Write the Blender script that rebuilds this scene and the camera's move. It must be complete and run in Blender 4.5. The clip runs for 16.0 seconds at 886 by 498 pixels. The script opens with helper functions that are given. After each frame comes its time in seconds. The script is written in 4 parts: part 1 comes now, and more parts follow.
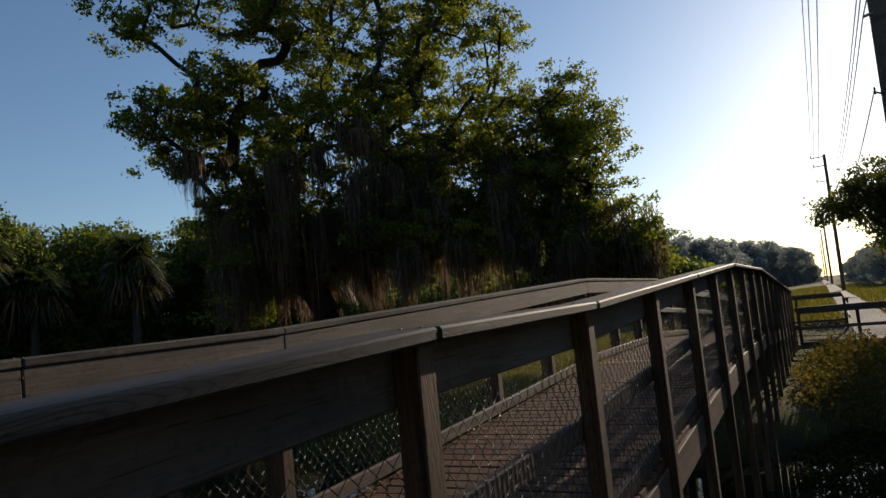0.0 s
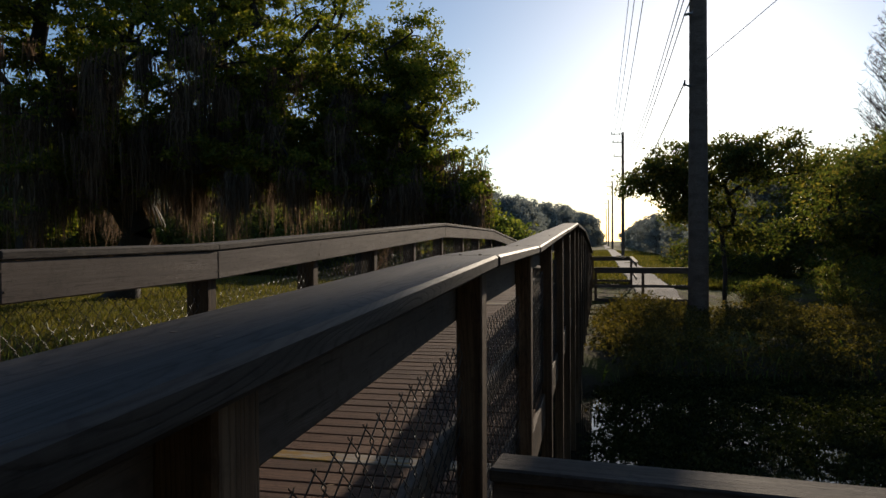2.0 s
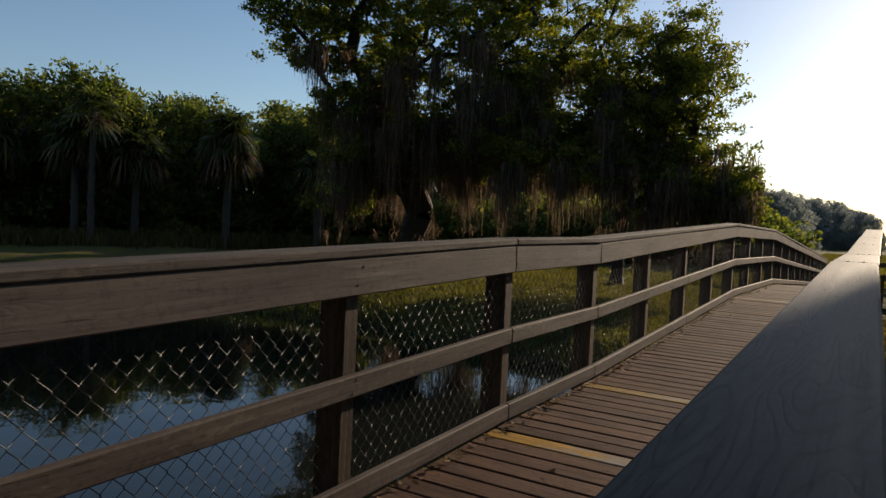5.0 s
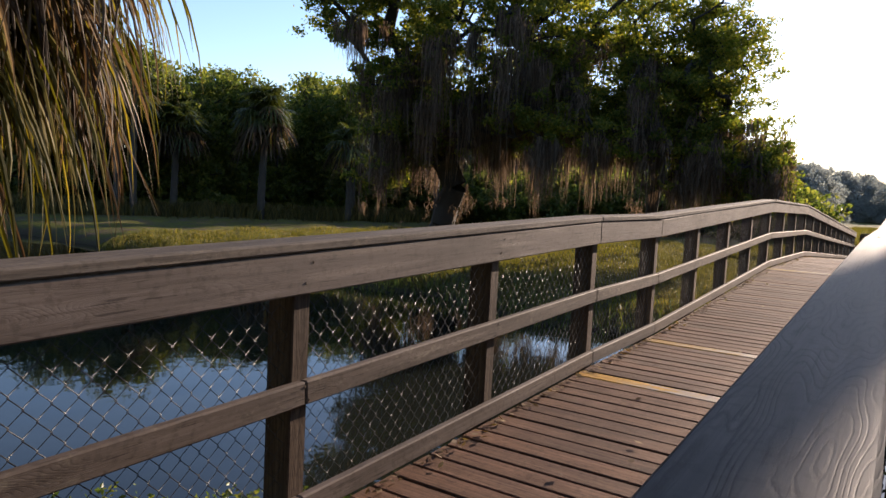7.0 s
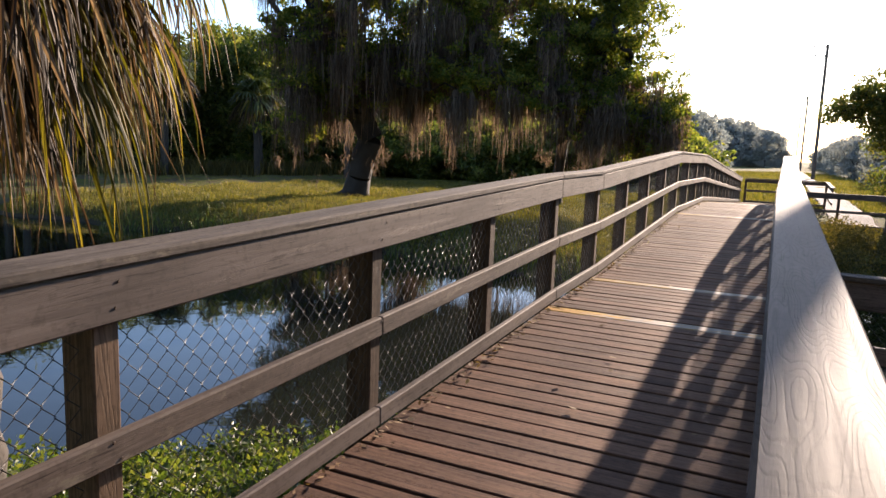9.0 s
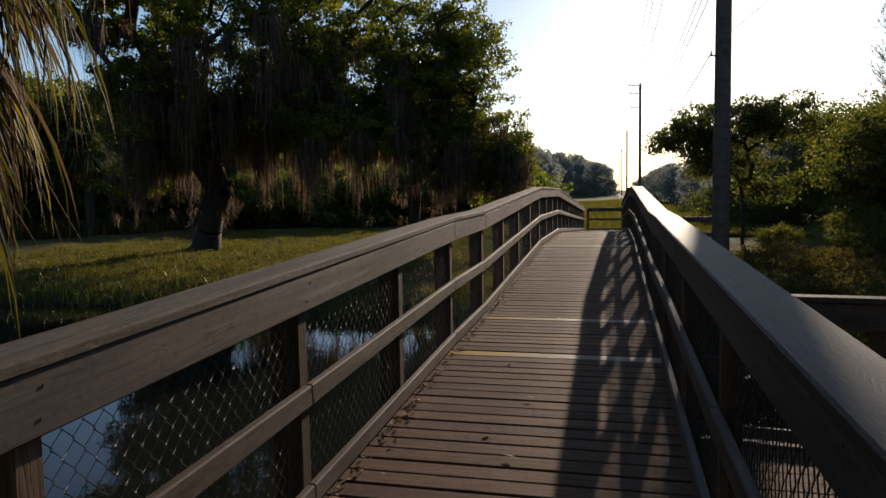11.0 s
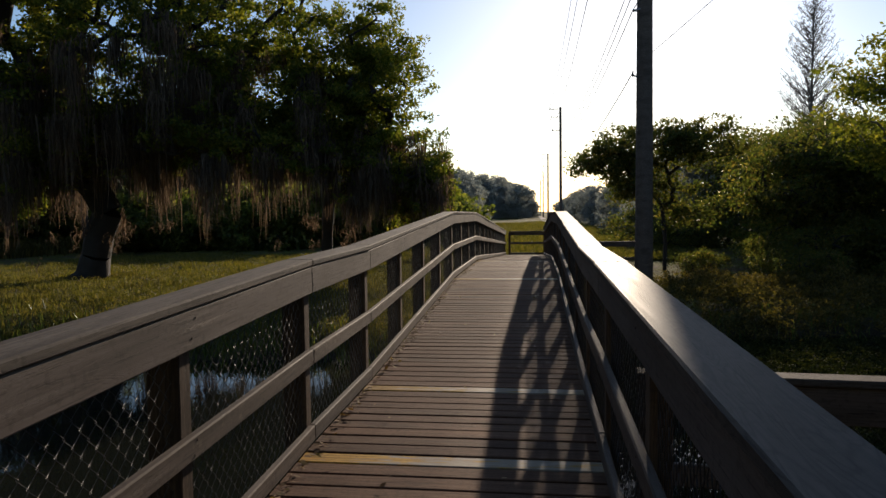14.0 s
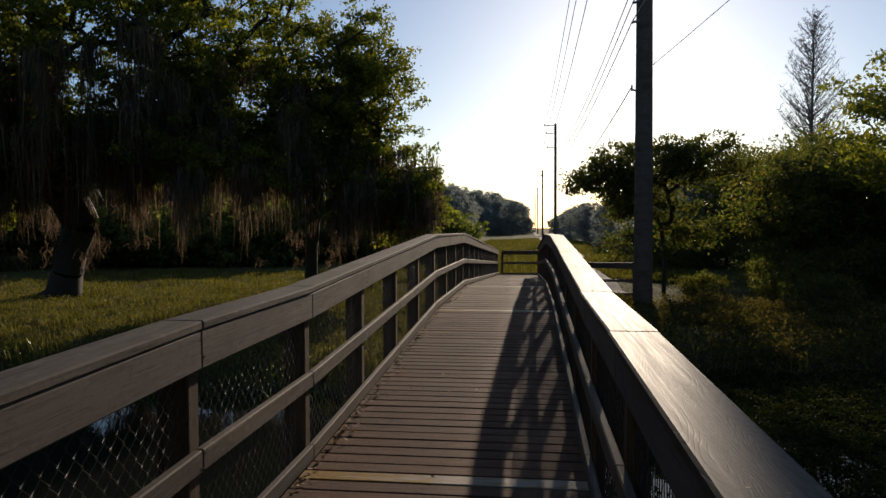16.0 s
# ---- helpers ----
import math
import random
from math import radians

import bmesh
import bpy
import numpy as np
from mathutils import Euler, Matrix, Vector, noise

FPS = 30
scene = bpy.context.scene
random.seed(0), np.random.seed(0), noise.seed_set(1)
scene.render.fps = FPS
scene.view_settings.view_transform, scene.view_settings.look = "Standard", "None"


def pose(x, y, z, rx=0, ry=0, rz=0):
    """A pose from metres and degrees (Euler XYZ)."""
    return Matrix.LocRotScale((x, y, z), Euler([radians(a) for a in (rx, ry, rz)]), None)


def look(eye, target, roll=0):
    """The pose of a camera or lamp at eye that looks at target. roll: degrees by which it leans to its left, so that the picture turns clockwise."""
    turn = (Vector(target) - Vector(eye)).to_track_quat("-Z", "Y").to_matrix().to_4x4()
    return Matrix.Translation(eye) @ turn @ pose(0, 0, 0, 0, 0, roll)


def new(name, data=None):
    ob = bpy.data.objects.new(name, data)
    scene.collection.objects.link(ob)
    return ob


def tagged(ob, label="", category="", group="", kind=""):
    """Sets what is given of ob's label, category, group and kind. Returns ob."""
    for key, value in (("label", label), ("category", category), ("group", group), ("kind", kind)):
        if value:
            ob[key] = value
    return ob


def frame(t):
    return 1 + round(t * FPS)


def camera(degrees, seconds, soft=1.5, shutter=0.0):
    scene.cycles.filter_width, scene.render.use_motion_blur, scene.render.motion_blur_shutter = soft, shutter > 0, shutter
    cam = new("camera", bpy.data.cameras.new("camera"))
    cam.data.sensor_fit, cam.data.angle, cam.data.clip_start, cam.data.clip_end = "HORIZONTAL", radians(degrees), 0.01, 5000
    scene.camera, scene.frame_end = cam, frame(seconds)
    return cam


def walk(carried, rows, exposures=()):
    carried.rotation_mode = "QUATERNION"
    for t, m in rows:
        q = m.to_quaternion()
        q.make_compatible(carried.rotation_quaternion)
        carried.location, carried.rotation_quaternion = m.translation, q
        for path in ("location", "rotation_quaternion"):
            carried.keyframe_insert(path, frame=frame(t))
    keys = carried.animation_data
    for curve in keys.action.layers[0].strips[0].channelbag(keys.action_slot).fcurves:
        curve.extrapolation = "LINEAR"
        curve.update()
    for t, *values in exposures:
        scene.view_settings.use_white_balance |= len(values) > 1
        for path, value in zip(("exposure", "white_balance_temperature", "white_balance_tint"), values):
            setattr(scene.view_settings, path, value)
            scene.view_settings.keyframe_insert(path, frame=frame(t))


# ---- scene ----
cam = camera(64.8, 16.0)
PATH = [
    (0, (0.231, -0.033, 1.671), (-0.706, 1.724, 1.852), -5.6),
    (0.5, (0.011, -0.041, 1.671), (-0.878, 1.735, 1.904), -1.4),
    (1, (-0.048, -0.297, 1.664), (-0.677, 1.6, 1.734), -1.2),
    (1.5, (-0.171, -0.426, 1.687), (-0.681, 1.507, 1.665), -0.6),
    (2, (-0.335, -0.545, 1.679), (-0.779, 1.404, 1.658), -0.3),
    (2.5, (-0.325, -1.011, 1.701), (-1.005, 0.869, 1.692), -0.8),
    (3, (-0.352, -1.239, 1.742), (-1.166, 0.587, 1.688), -0.6),
    (3.5, (-0.532, -1.327, 1.726), (-1.387, 0.48, 1.783), 0.6),
    (4, (-0.56, -1.518, 1.75), (-1.372, 0.309, 1.736), 2.5),
    (4.5, (-0.508, -1.845, 1.728), (-1.421, -0.067, 1.656), 1.6),
    (5, (-0.627, -2.149, 1.723), (-1.691, -0.456, 1.651), 2.7),
    (5.2, (-0.662, -2.218, 1.734), (-1.776, -0.559, 1.651), 2.7),
    (7.3, (-0.579, -3.401, 1.773), (-1.684, -1.742, 1.608), 3.4),
    (7.5, (-0.571, -3.505, 1.787), (-1.671, -1.843, 1.615), 4.5),
    (8, (-0.654, -3.714, 1.79), (-1.786, -2.074, 1.619), 2.5),
    (8.5, (-0.739, -3.892, 1.81), (-1.786, -2.196, 1.649), 4.6),
    (9, (-0.779, -4.158, 1.838), (-1.638, -2.375, 1.551), 2.2),
    (9.5, (-0.88, -4.252, 1.849), (-1.61, -2.405, 1.615), -0.3),
    (9.7, (-0.952, -4.267, 1.858), (-1.65, -2.404, 1.648), -1.7),
    (11.8, (-1.164, -3.762, 1.861), (-1.429, -1.786, 1.7), 3.0),
    (12, (-1.148, -3.621, 1.855), (-1.355, -1.638, 1.693), 3.3),
    (12.5, (-1.137, -3.342, 1.905), (-1.343, -1.357, 1.772), -1.0),
    (13, (-1.07, -3.007, 1.908), (-1.381, -1.038, 1.748), -2.4),
    (13.5, (-1.146, -2.694, 1.931), (-1.37, -0.711, 1.807), -1.5),
    (14, (-1.144, -2.385, 1.921), (-1.405, -0.405, 1.816), -0.7),
    (14.5, (-1.112, -2.029, 1.955), (-1.436, -0.058, 1.848), -1.1),
    (15, (-1.195, -1.676, 1.958), (-1.438, 0.308, 1.879), 2.3),
    (15.5, (-1.187, -1.45, 1.966), (-1.422, 0.536, 1.907), 2.3),
    (16, (-1.119, -1.134, 2.027), (-1.364, 0.85, 1.966), -0.2),
]

# ---- exposure of the clip's camera along the way: seconds, stops, kelvin, tint ----
EXPOSURES = [(0.0, -0.1, 6900, 12), (0.6, -0.1, 6900, 12), (1.0, -0.2, 6900, 12), (3.0, -0.2, 6900, 12), (3.6, 0.0, 7000, 12), (5.2, 0.05, 7400, 14), (7.3, 1.35, 7000, 22), (8.2, 1.48, 7000, 22), (8.8, 1.68, 7000, 22), (9.2, 1.65, 7000, 22), (9.7, 0.68, 7000, 18), (11.8, 0.0, 7000, 14), (15.0, 0.0, 7000, 14), (16.0, -0.3, 7000, 14)]
walk(cam, [(t, look(eye, target, roll)) for t, eye, target, roll in PATH], EXPOSURES)

# ---- world, sun ----
SUN_EL, SUN_AZ = 15.3, 7.9  # degrees; azimuth from +y towards +x
world = bpy.data.worlds.new("sky")
scene.world = world
world.use_nodes = True
wn = world.node_tree.nodes
wn.clear()
sky = wn.new("ShaderNodeTexSky")
sky.sky_type = "NISHITA"
sky.sun_disc = False
sky.sun_elevation = radians(SUN_EL)
sky.sun_rotation = radians(SUN_AZ)
sky.air_density, sky.dust_density, sky.ozone_density = 1.0, 0.38, 3.6
bg = wn.new("ShaderNodeBackground")
bg.inputs["Strength"].default_value = 0.13
wo = wn.new("ShaderNodeOutputWorld")
world.node_tree.links.new(sky.outputs[0], bg.inputs[0])
world.node_tree.links.new(bg.outputs[0], wo.inputs[0])
sun = new("sun", bpy.data.lights.new("sun", "SUN"))
sun.data.energy, sun.data.angle, sun.data.color = 4.8, radians(0.55), (1.0, 0.87, 0.70)
sd = Vector((math.sin(radians(SUN_AZ)) * math.cos(radians(SUN_EL)), math.cos(radians(SUN_AZ)) * math.cos(radians(SUN_EL)), math.sin(radians(SUN_EL))))
sun.matrix_world = look(sd * 60, (0, 0, 0))


# ---- materials ----
def shader(name):
    m = bpy.data.materials.new(name)
    m.use_nodes = True
    nt = m.node_tree
    return m, nt, nt.nodes["Principled BSDF"], nt.nodes["Material Output"]


def node(nt, kind, **values):
    n = nt.nodes.new(kind)
    for k, v in values.items():
        n.inputs[k.replace("_", " ")].default_value = v
    return n


def ramp(nt, src, stops):
    r = nt.nodes.new("ShaderNodeValToRGB")
    el = r.color_ramp.elements
    while len(el) < len(stops):
        el.new(0.5)
    for e, (p, c) in zip(el, stops):
        e.position, e.color = p, (*c, 1)
    nt.links.new(src, r.inputs[0])
    return r.outputs[0]


def mix(nt, fac, a, b, mode="MIX"):
    m = nt.nodes.new("ShaderNodeMix")
    m.data_type, m.blend_type = "RGBA", mode
    for sock, v in ((m.inputs[0], fac), (m.inputs[6], a), (m.inputs[7], b)):
        if isinstance(v, bpy.types.NodeSocket):
            nt.links.new(v, sock)
        else:
            sock.default_value = v if not isinstance(v, tuple) else (*v, 1)
    return m.outputs[2]


def coords(nt, scale, shift=True):
    tc = nt.nodes.new("ShaderNodeTexCoord")
    mp = nt.nodes.new("ShaderNodeMapping")
    mp.inputs["Scale"].default_value = scale
    nt.links.new(tc.outputs["Object"], mp.inputs[0])
    if shift:
        oi = nt.nodes.new("ShaderNodeObjectInfo")
        mul = nt.nodes.new("ShaderNodeVectorMath")
        mul.operation = "SCALE"
        mul.inputs[0].default_value = (37.0, 19.0, 11.0)
        nt.links.new(oi.outputs["Random"], mul.inputs["Scale"])
        nt.links.new(mul.outputs[0], mp.inputs["Location"])
    return mp.outputs[0]


def wood(name, dark, mid, light, rough=0.75, rings=1.0, gloss=0.18, relief=0.002, fine=1.0, levels=75.0, ragged_by=1.5, lichen=0.0, run=0.6):
    """Weathered sawn board: local x runs along the board."""
    m, nt, bsdf, out = shader(name)
    L = nt.links.new
    grain = node(nt, "ShaderNodeTexNoise", Scale=1.0, Detail=6.0, Roughness=0.65)
    L(coords(nt, (2.2, 70, 70)), grain.inputs["Vector"])
    # growth rings: contour lines of a slow swell along the board
    swell = node(nt, "ShaderNodeTexNoise", Scale=1.0, Detail=1.5, Roughness=0.4)
    L(coords(nt, (run * fine, 7.5 * fine, 7.5 * fine)), swell.inputs["Vector"])
    wave = nt.nodes.new("ShaderNodeMath")
    wave.operation = "PINGPONG"
    wave.inputs[1].default_value = 1.0
    steps = nt.nodes.new("ShaderNodeMath")
    steps.operation = "MULTIPLY"
    steps.inputs[1].default_value = levels * fine
    L(swell.outputs[0], steps.inputs[0])
    rag = node(nt, "ShaderNodeTexNoise", Scale=1.0, Detail=4.0, Roughness=0.7)
    L(coords(nt, (40, 160, 160)), rag.inputs["Vector"])
    ragged = nt.nodes.new("ShaderNodeMath")
    ragged.operation = "MULTIPLY_ADD"
    ragged.inputs[1].default_value = ragged_by
    L(rag.outputs[0], ragged.inputs[0])
    L(steps.outputs[0], ragged.inputs[2])
    L(ragged.outputs[0], wave.inputs[0])
    blot = node(nt, "ShaderNodeTexNoise", Scale=1.0, Detail=4.0)
    L(coords(nt, (1.5, 5, 5)), blot.inputs["Vector"])
    base = ramp(nt, grain.outputs[0], [(0.3, dark), (0.5, mid), (0.72, light)])
    ring = ramp(nt, wave.outputs[0], [(0.0, (0.30, 0.27, 0.25)), (0.45, (1, 1, 1)), (1.0, (1.1, 1.1, 1.1))])
    c = mix(nt, 0.75 * rings, base, ring, "MULTIPLY")
    stain = ramp(nt, blot.outputs[0], [(0.32, (0.5, 0.49, 0.48)), (0.55, (1, 1, 1))])
    c = mix(nt, 0.7, c, stain, "MULTIPLY")
    # drying checks and specks
    crack = node(nt, "ShaderNodeTexNoise", Scale=1.0, Detail=3.0, Roughness=0.6)
    L(coords(nt, (5.0, 150, 150)), crack.inputs["Vector"])
    c = mix(nt, 0.75, c, ramp(nt, crack.outputs[0], [(0.33, (0.25, 0.23, 0.22)), (0.40, (1, 1, 1))]), "MULTIPLY")
    speck = node(nt, "ShaderNodeTexNoise", Scale=38.0, Detail=4.0)
    L(coords(nt, (1, 1, 1)), speck.inputs["Vector"])
    c = mix(nt, 0.35, c, ramp(nt, speck.outputs[0], [(0.36, (0.4, 0.38, 0.36)), (0.46, (1, 1, 1)), (0.66, (1, 1, 1)), (0.76, (1.35, 1.35, 1.35))]), "MULTIPLY")
    if lichen:
        spot = node(nt, "ShaderNodeTexNoise", Scale=1.0, Detail=7.0, Roughness=0.75)
        L(coords(nt, (9, 20, 20)), spot.inputs["Vector"])
        lit = nt.nodes.new("ShaderNodeMath")
        lit.operation = "MULTIPLY"
        lit.inputs[1].default_value = lichen
        L(ramp(nt, spot.outputs[0], [(0.56, (0, 0, 0)), (0.66, (1, 1, 1))]), lit.inputs[0])
        c = mix(nt, lit.outputs[0], c, (0.21, 0.175, 0.12))
    oi = nt.nodes.new("ShaderNodeObjectInfo")
    tone = ramp(nt, oi.outputs["Random"], [(0.0, (0.72, 0.72, 0.74)), (0.5, (1, 1, 1)), (1.0, (1.18, 1.12, 1.05))])
    c = mix(nt, 0.8, c, tone, "MULTIPLY")
    L(c, bsdf.inputs["Base Color"])
    bsdf.inputs["Specular IOR Level"].default_value = gloss
    rr = node(nt, "ShaderNodeMapRange", To_Min=rough - 0.15, To_Max=rough + 0.12)
    L(grain.outputs[0], rr.inputs["Value"])
    L(rr.outputs[0], bsdf.inputs["Roughness"])
    add = nt.nodes.new("ShaderNodeMath")
    add.operation = "MULTIPLY_ADD"
    add.inputs[1].default_value = 0.45
    line = node(nt, "ShaderNodeMapRange", From_Min=0.0, From_Max=0.4)
    L(wave.outputs[0], line.inputs["Value"])
    L(line.outputs[0], add.inputs[0])
    L(grain.outputs[0], add.inputs[2])
    bump = node(nt, "ShaderNodeBump", Strength=0.6, Distance=relief)
    L(add.outputs[0], bump.inputs["Height"])
    L(bump.outputs[0], bsdf.inputs["Normal"])
    return m


def plain(name, color, rough=0.6, metal=0.0, var=0.25, scale=6.0, bump_d=0.0):
    m, nt, bsdf, out = shader(name)
    L = nt.links.new
    n1 = node(nt, "ShaderNodeTexNoise", Scale=scale, Detail=5.0)
    n2 = node(nt, "ShaderNodeTexNoise", Scale=scale * 9, Detail=3.0)
    v = coords(nt, (1, 1, 1))
    L(v, n1.inputs["Vector"])
    L(v, n2.inputs["Vector"])
    lo, hi = tuple(c * (1 - var) for c in color), tuple(min(1, c * (1 + var)) for c in color)
    c = mix(nt, n2.outputs[0], ramp(nt, n1.outputs[0], [(0.3, lo), (0.7, hi)]), tuple(color))
    L(c, bsdf.inputs["Base Color"])
    bsdf.inputs["Roughness"].default_value, bsdf.inputs["Metallic"].default_value = rough, metal
    if bump_d:
        b = node(nt, "ShaderNodeBump", Strength=0.6, Distance=bump_d)
        L(n2.outputs[0], b.inputs["Height"])
        L(b.outputs[0], bsdf.inputs["Normal"])
    return m


def leaf(name, a, b, c, through_share=0.45, rough=0.5, glow=(1.5, 1.5, 0.7), gloss=0.3):
    """Leaves that let light through; colour varies from leaf to leaf and from clump to clump."""
    m, nt, bsdf, out = shader(name)
    L = nt.links.new
    geo = nt.nodes.new("ShaderNodeNewGeometry")
    col = ramp(nt, geo.outputs["Random Per Island"], [(0.0, a), (0.55, b), (1.0, c)])
    n = node(nt, "ShaderNodeTexNoise", Scale=0.5, Detail=2.0)
    L(coords(nt, (1, 1, 1)), n.inputs["Vector"])
    col = mix(nt, 0.6, col, ramp(nt, n.outputs[0], [(0.35, (0.65, 0.7, 0.7)), (0.65, (1.25, 1.15, 1.0))]), "MULTIPLY")
    L(col, bsdf.inputs["Base Color"])
    bsdf.inputs["Roughness"].default_value = rough
    bsdf.inputs["Specular IOR Level"].default_value = gloss
    tr = nt.nodes.new("ShaderNodeBsdfTranslucent")
    L(mix(nt, 1.0, col, glow, "MULTIPLY"), tr.inputs["Color"])
    ms = nt.nodes.new("ShaderNodeMixShader")
    ms.inputs[0].default_value = through_share
    L(bsdf.outputs[0], ms.inputs[1])
    L(tr.outputs[0], ms.inputs[2])
    L(ms.outputs[0], out.inputs["Surface"])
    return m


M_RAIL = wood("weathered_rail_wood", (0.085, 0.064, 0.052), (0.125, 0.097, 0.079), (0.158, 0.126, 0.105), rings=0.10, fine=1.6, relief=0.0008)
M_MIDRAIL = wood("lichened_rail_wood", (0.080, 0.058, 0.044), (0.125, 0.093, 0.071), (0.160, 0.124, 0.098), rings=0.12, fine=1.6, relief=0.001, lichen=0.6)
M_CAP = wood("weathered_cap_wood", (0.042, 0.035, 0.029), (0.078, 0.066, 0.056), (0.118, 0.102, 0.087), rough=0.66, rings=0.7, gloss=0.15, relief=0.0010, fine=1.35, levels=42.0, ragged_by=0.8, run=1.1)
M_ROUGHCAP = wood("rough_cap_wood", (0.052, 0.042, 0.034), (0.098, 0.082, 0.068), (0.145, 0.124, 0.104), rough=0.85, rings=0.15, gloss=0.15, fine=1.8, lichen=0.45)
M_POST = wood("weathered_post_wood", (0.060, 0.037, 0.023), (0.120, 0.077, 0.048), (0.185, 0.130, 0.085), rings=0.6)
M_DECK = wood("weathered_deck_wood", (0.084, 0.040, 0.022), (0.148, 0.076, 0.044), (0.205, 0.116, 0.072), rough=0.85, rings=0.3, gloss=0.16, fine=1.6)


def worn_paint():
    m = wood("worn_yellow_paint", (0.24, 0.12, 0.018), (0.48, 0.26, 0.035), (0.62, 0.40, 0.10), rough=0.7, rings=0.2)
    nt = m.node_tree
    bsdf = nt.nodes["Principled BSDF"]
    paint = bsdf.inputs["Base Color"].links[0].from_socket
    v = coords(nt, (1, 1, 1), False)
    sep = nt.nodes.new("ShaderNodeSeparateXYZ")
    nt.links.new(v, sep.inputs[0])
    n = node(nt, "ShaderNodeTexNoise", Scale=1.0, Detail=6.0, Roughness=0.7)
    nt.links.new(coords(nt, (5, 26, 26)), n.inputs["Vector"])
    reach = node(nt, "ShaderNodeMapRange", From_Min=0.25, From_Max=0.85, To_Min=-0.12, To_Max=0.10)
    nt.links.new(sep.outputs[0], reach.inputs["Value"])
    add = nt.nodes.new("ShaderNodeMath")
    nt.links.new(n.outputs[0], add.inputs[0])
    nt.links.new(reach.outputs[0], add.inputs[1])
    bare = ramp(nt, n.outputs[0], [(0.3, (0.20, 0.15, 0.10)), (0.7, (0.38, 0.32, 0.24))])
    nt.links.new(mix(nt, ramp(nt, add.outputs[0], [(0.44, (0, 0, 0)), (0.58, (1, 1, 1))]), paint, bare), bsdf.inputs["Base Color"])
    return m


M_YELLOW = worn_paint()
M_WIRE = plain("coated_wire", (0.022, 0.021, 0.020), 0.42, 0.0)
M_WIRE.node_tree.nodes["Principled BSDF"].inputs["Specular IOR Level"].default_value = 0.28
M_BOLT = plain("rusty_bolt", (0.10, 0.07, 0.05), 0.6, 0.6)
M_CONC = plain("concrete_path", (0.36, 0.32, 0.27), 0.95, 0, 0.25, 1.2, 0.004)
M_CONC.node_tree.nodes["Principled BSDF"].inputs["Specular IOR Level"].default_value = 0.1
M_POLE = wood("utility_pole_wood", (0.08, 0.06, 0.048), (0.14, 0.108, 0.088), (0.19, 0.15, 0.125), rings=0.2)
M_CABLE = plain("dark_cable", (0.03, 0.03, 0.03), 0.5)
M_INSUL = plain("grey_porcelain", (0.30, 0.28, 0.26), 0.25)
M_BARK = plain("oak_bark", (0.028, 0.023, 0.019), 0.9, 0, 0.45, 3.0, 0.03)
M_PALMBARK = plain("palm_bark", (0.05, 0.042, 0.034), 0.9, 0, 0.4, 4.0, 0.02)
M_GREYBARK = plain("grey_bark", (0.16, 0.145, 0.13), 0.9, 0, 0.3, 5.0, 0.01)
M_OAKLEAF = leaf("oak_leaves", (0.06, 0.088, 0.018), (0.12, 0.15, 0.03), (0.26, 0.235, 0.05), 0.66)
M_SHRUBLEAF = leaf("shrub_leaves", (0.05, 0.07, 0.02), (0.09, 0.11, 0.034), (0.19, 0.15, 0.05), 0.6)
M_MAPLELEAF = leaf("young_leaves", (0.08, 0.10, 0.02), (0.14, 0.16, 0.03), (0.26, 0.24, 0.05), 0.6)
# leaves of the distant trees: pale blue-grey, with haze painted into the colour
M_HAZELEAF = leaf("haze_tinted_leaves", (0.22, 0.25, 0.26), (0.26, 0.29, 0.30), (0.30, 0.325, 0.33), 0.5, 0.7, (1.1, 1.1, 1.0), 0.1)
M_FOREST = leaf("forest_leaves", (0.05, 0.075, 0.02), (0.095, 0.125, 0.036), (0.20, 0.20, 0.065), 0.65)
M_PALMLEAF = leaf("palm_fronds", (0.035, 0.05, 0.018), (0.06, 0.08, 0.025), (0.10, 0.11, 0.04), 0.3, 0.4)
M_DEADPALM = leaf("dry_palm_fronds", (0.024, 0.015, 0.009), (0.070, 0.046, 0.026), (0.24, 0.175, 0.11), 0.45, 0.55, (1.25, 1.12, 0.9), 0.2)
M_GOLDPALM = leaf("yellowing_palm_fronds", (0.030, 0.032, 0.009), (0.085, 0.080, 0.018), (0.24, 0.19, 0.05), 0.55, 0.5, (1.5, 1.4, 0.5), 0.1)
M_MOSS = leaf("spanish_moss", (0.075, 0.056, 0.041), (0.14, 0.105, 0.078), (0.24, 0.182, 0.138), 0.46, 0.9, (1.2, 1.1, 1.0), 0.05)
M_GRASS = leaf("grass_blades", (0.055, 0.06, 0.014), (0.11, 0.105, 0.026), (0.21, 0.17, 0.06), 0.45, 0.6)
M_WEED = leaf("pond_weeds", (0.035, 0.06, 0.015), (0.07, 0.11, 0.025), (0.17, 0.18, 0.05), 0.4, 0.4)
M_DRYWEED = leaf("dry_weeds", (0.05, 0.045, 0.015), (0.09, 0.078, 0.025), (0.18, 0.135, 0.044), 0.38, 0.8)
M_POND = leaf("floating_pond_weeds", (0.015, 0.022, 0.008), (0.03, 0.04, 0.014), (0.07, 0.075, 0.027), 0.2, 0.8, gloss=0.04)
M_LITTER = leaf("dead_leaves", (0.10, 0.06, 0.03), (0.20, 0.12, 0.06), (0.34, 0.24, 0.13), 0.2, 0.8)


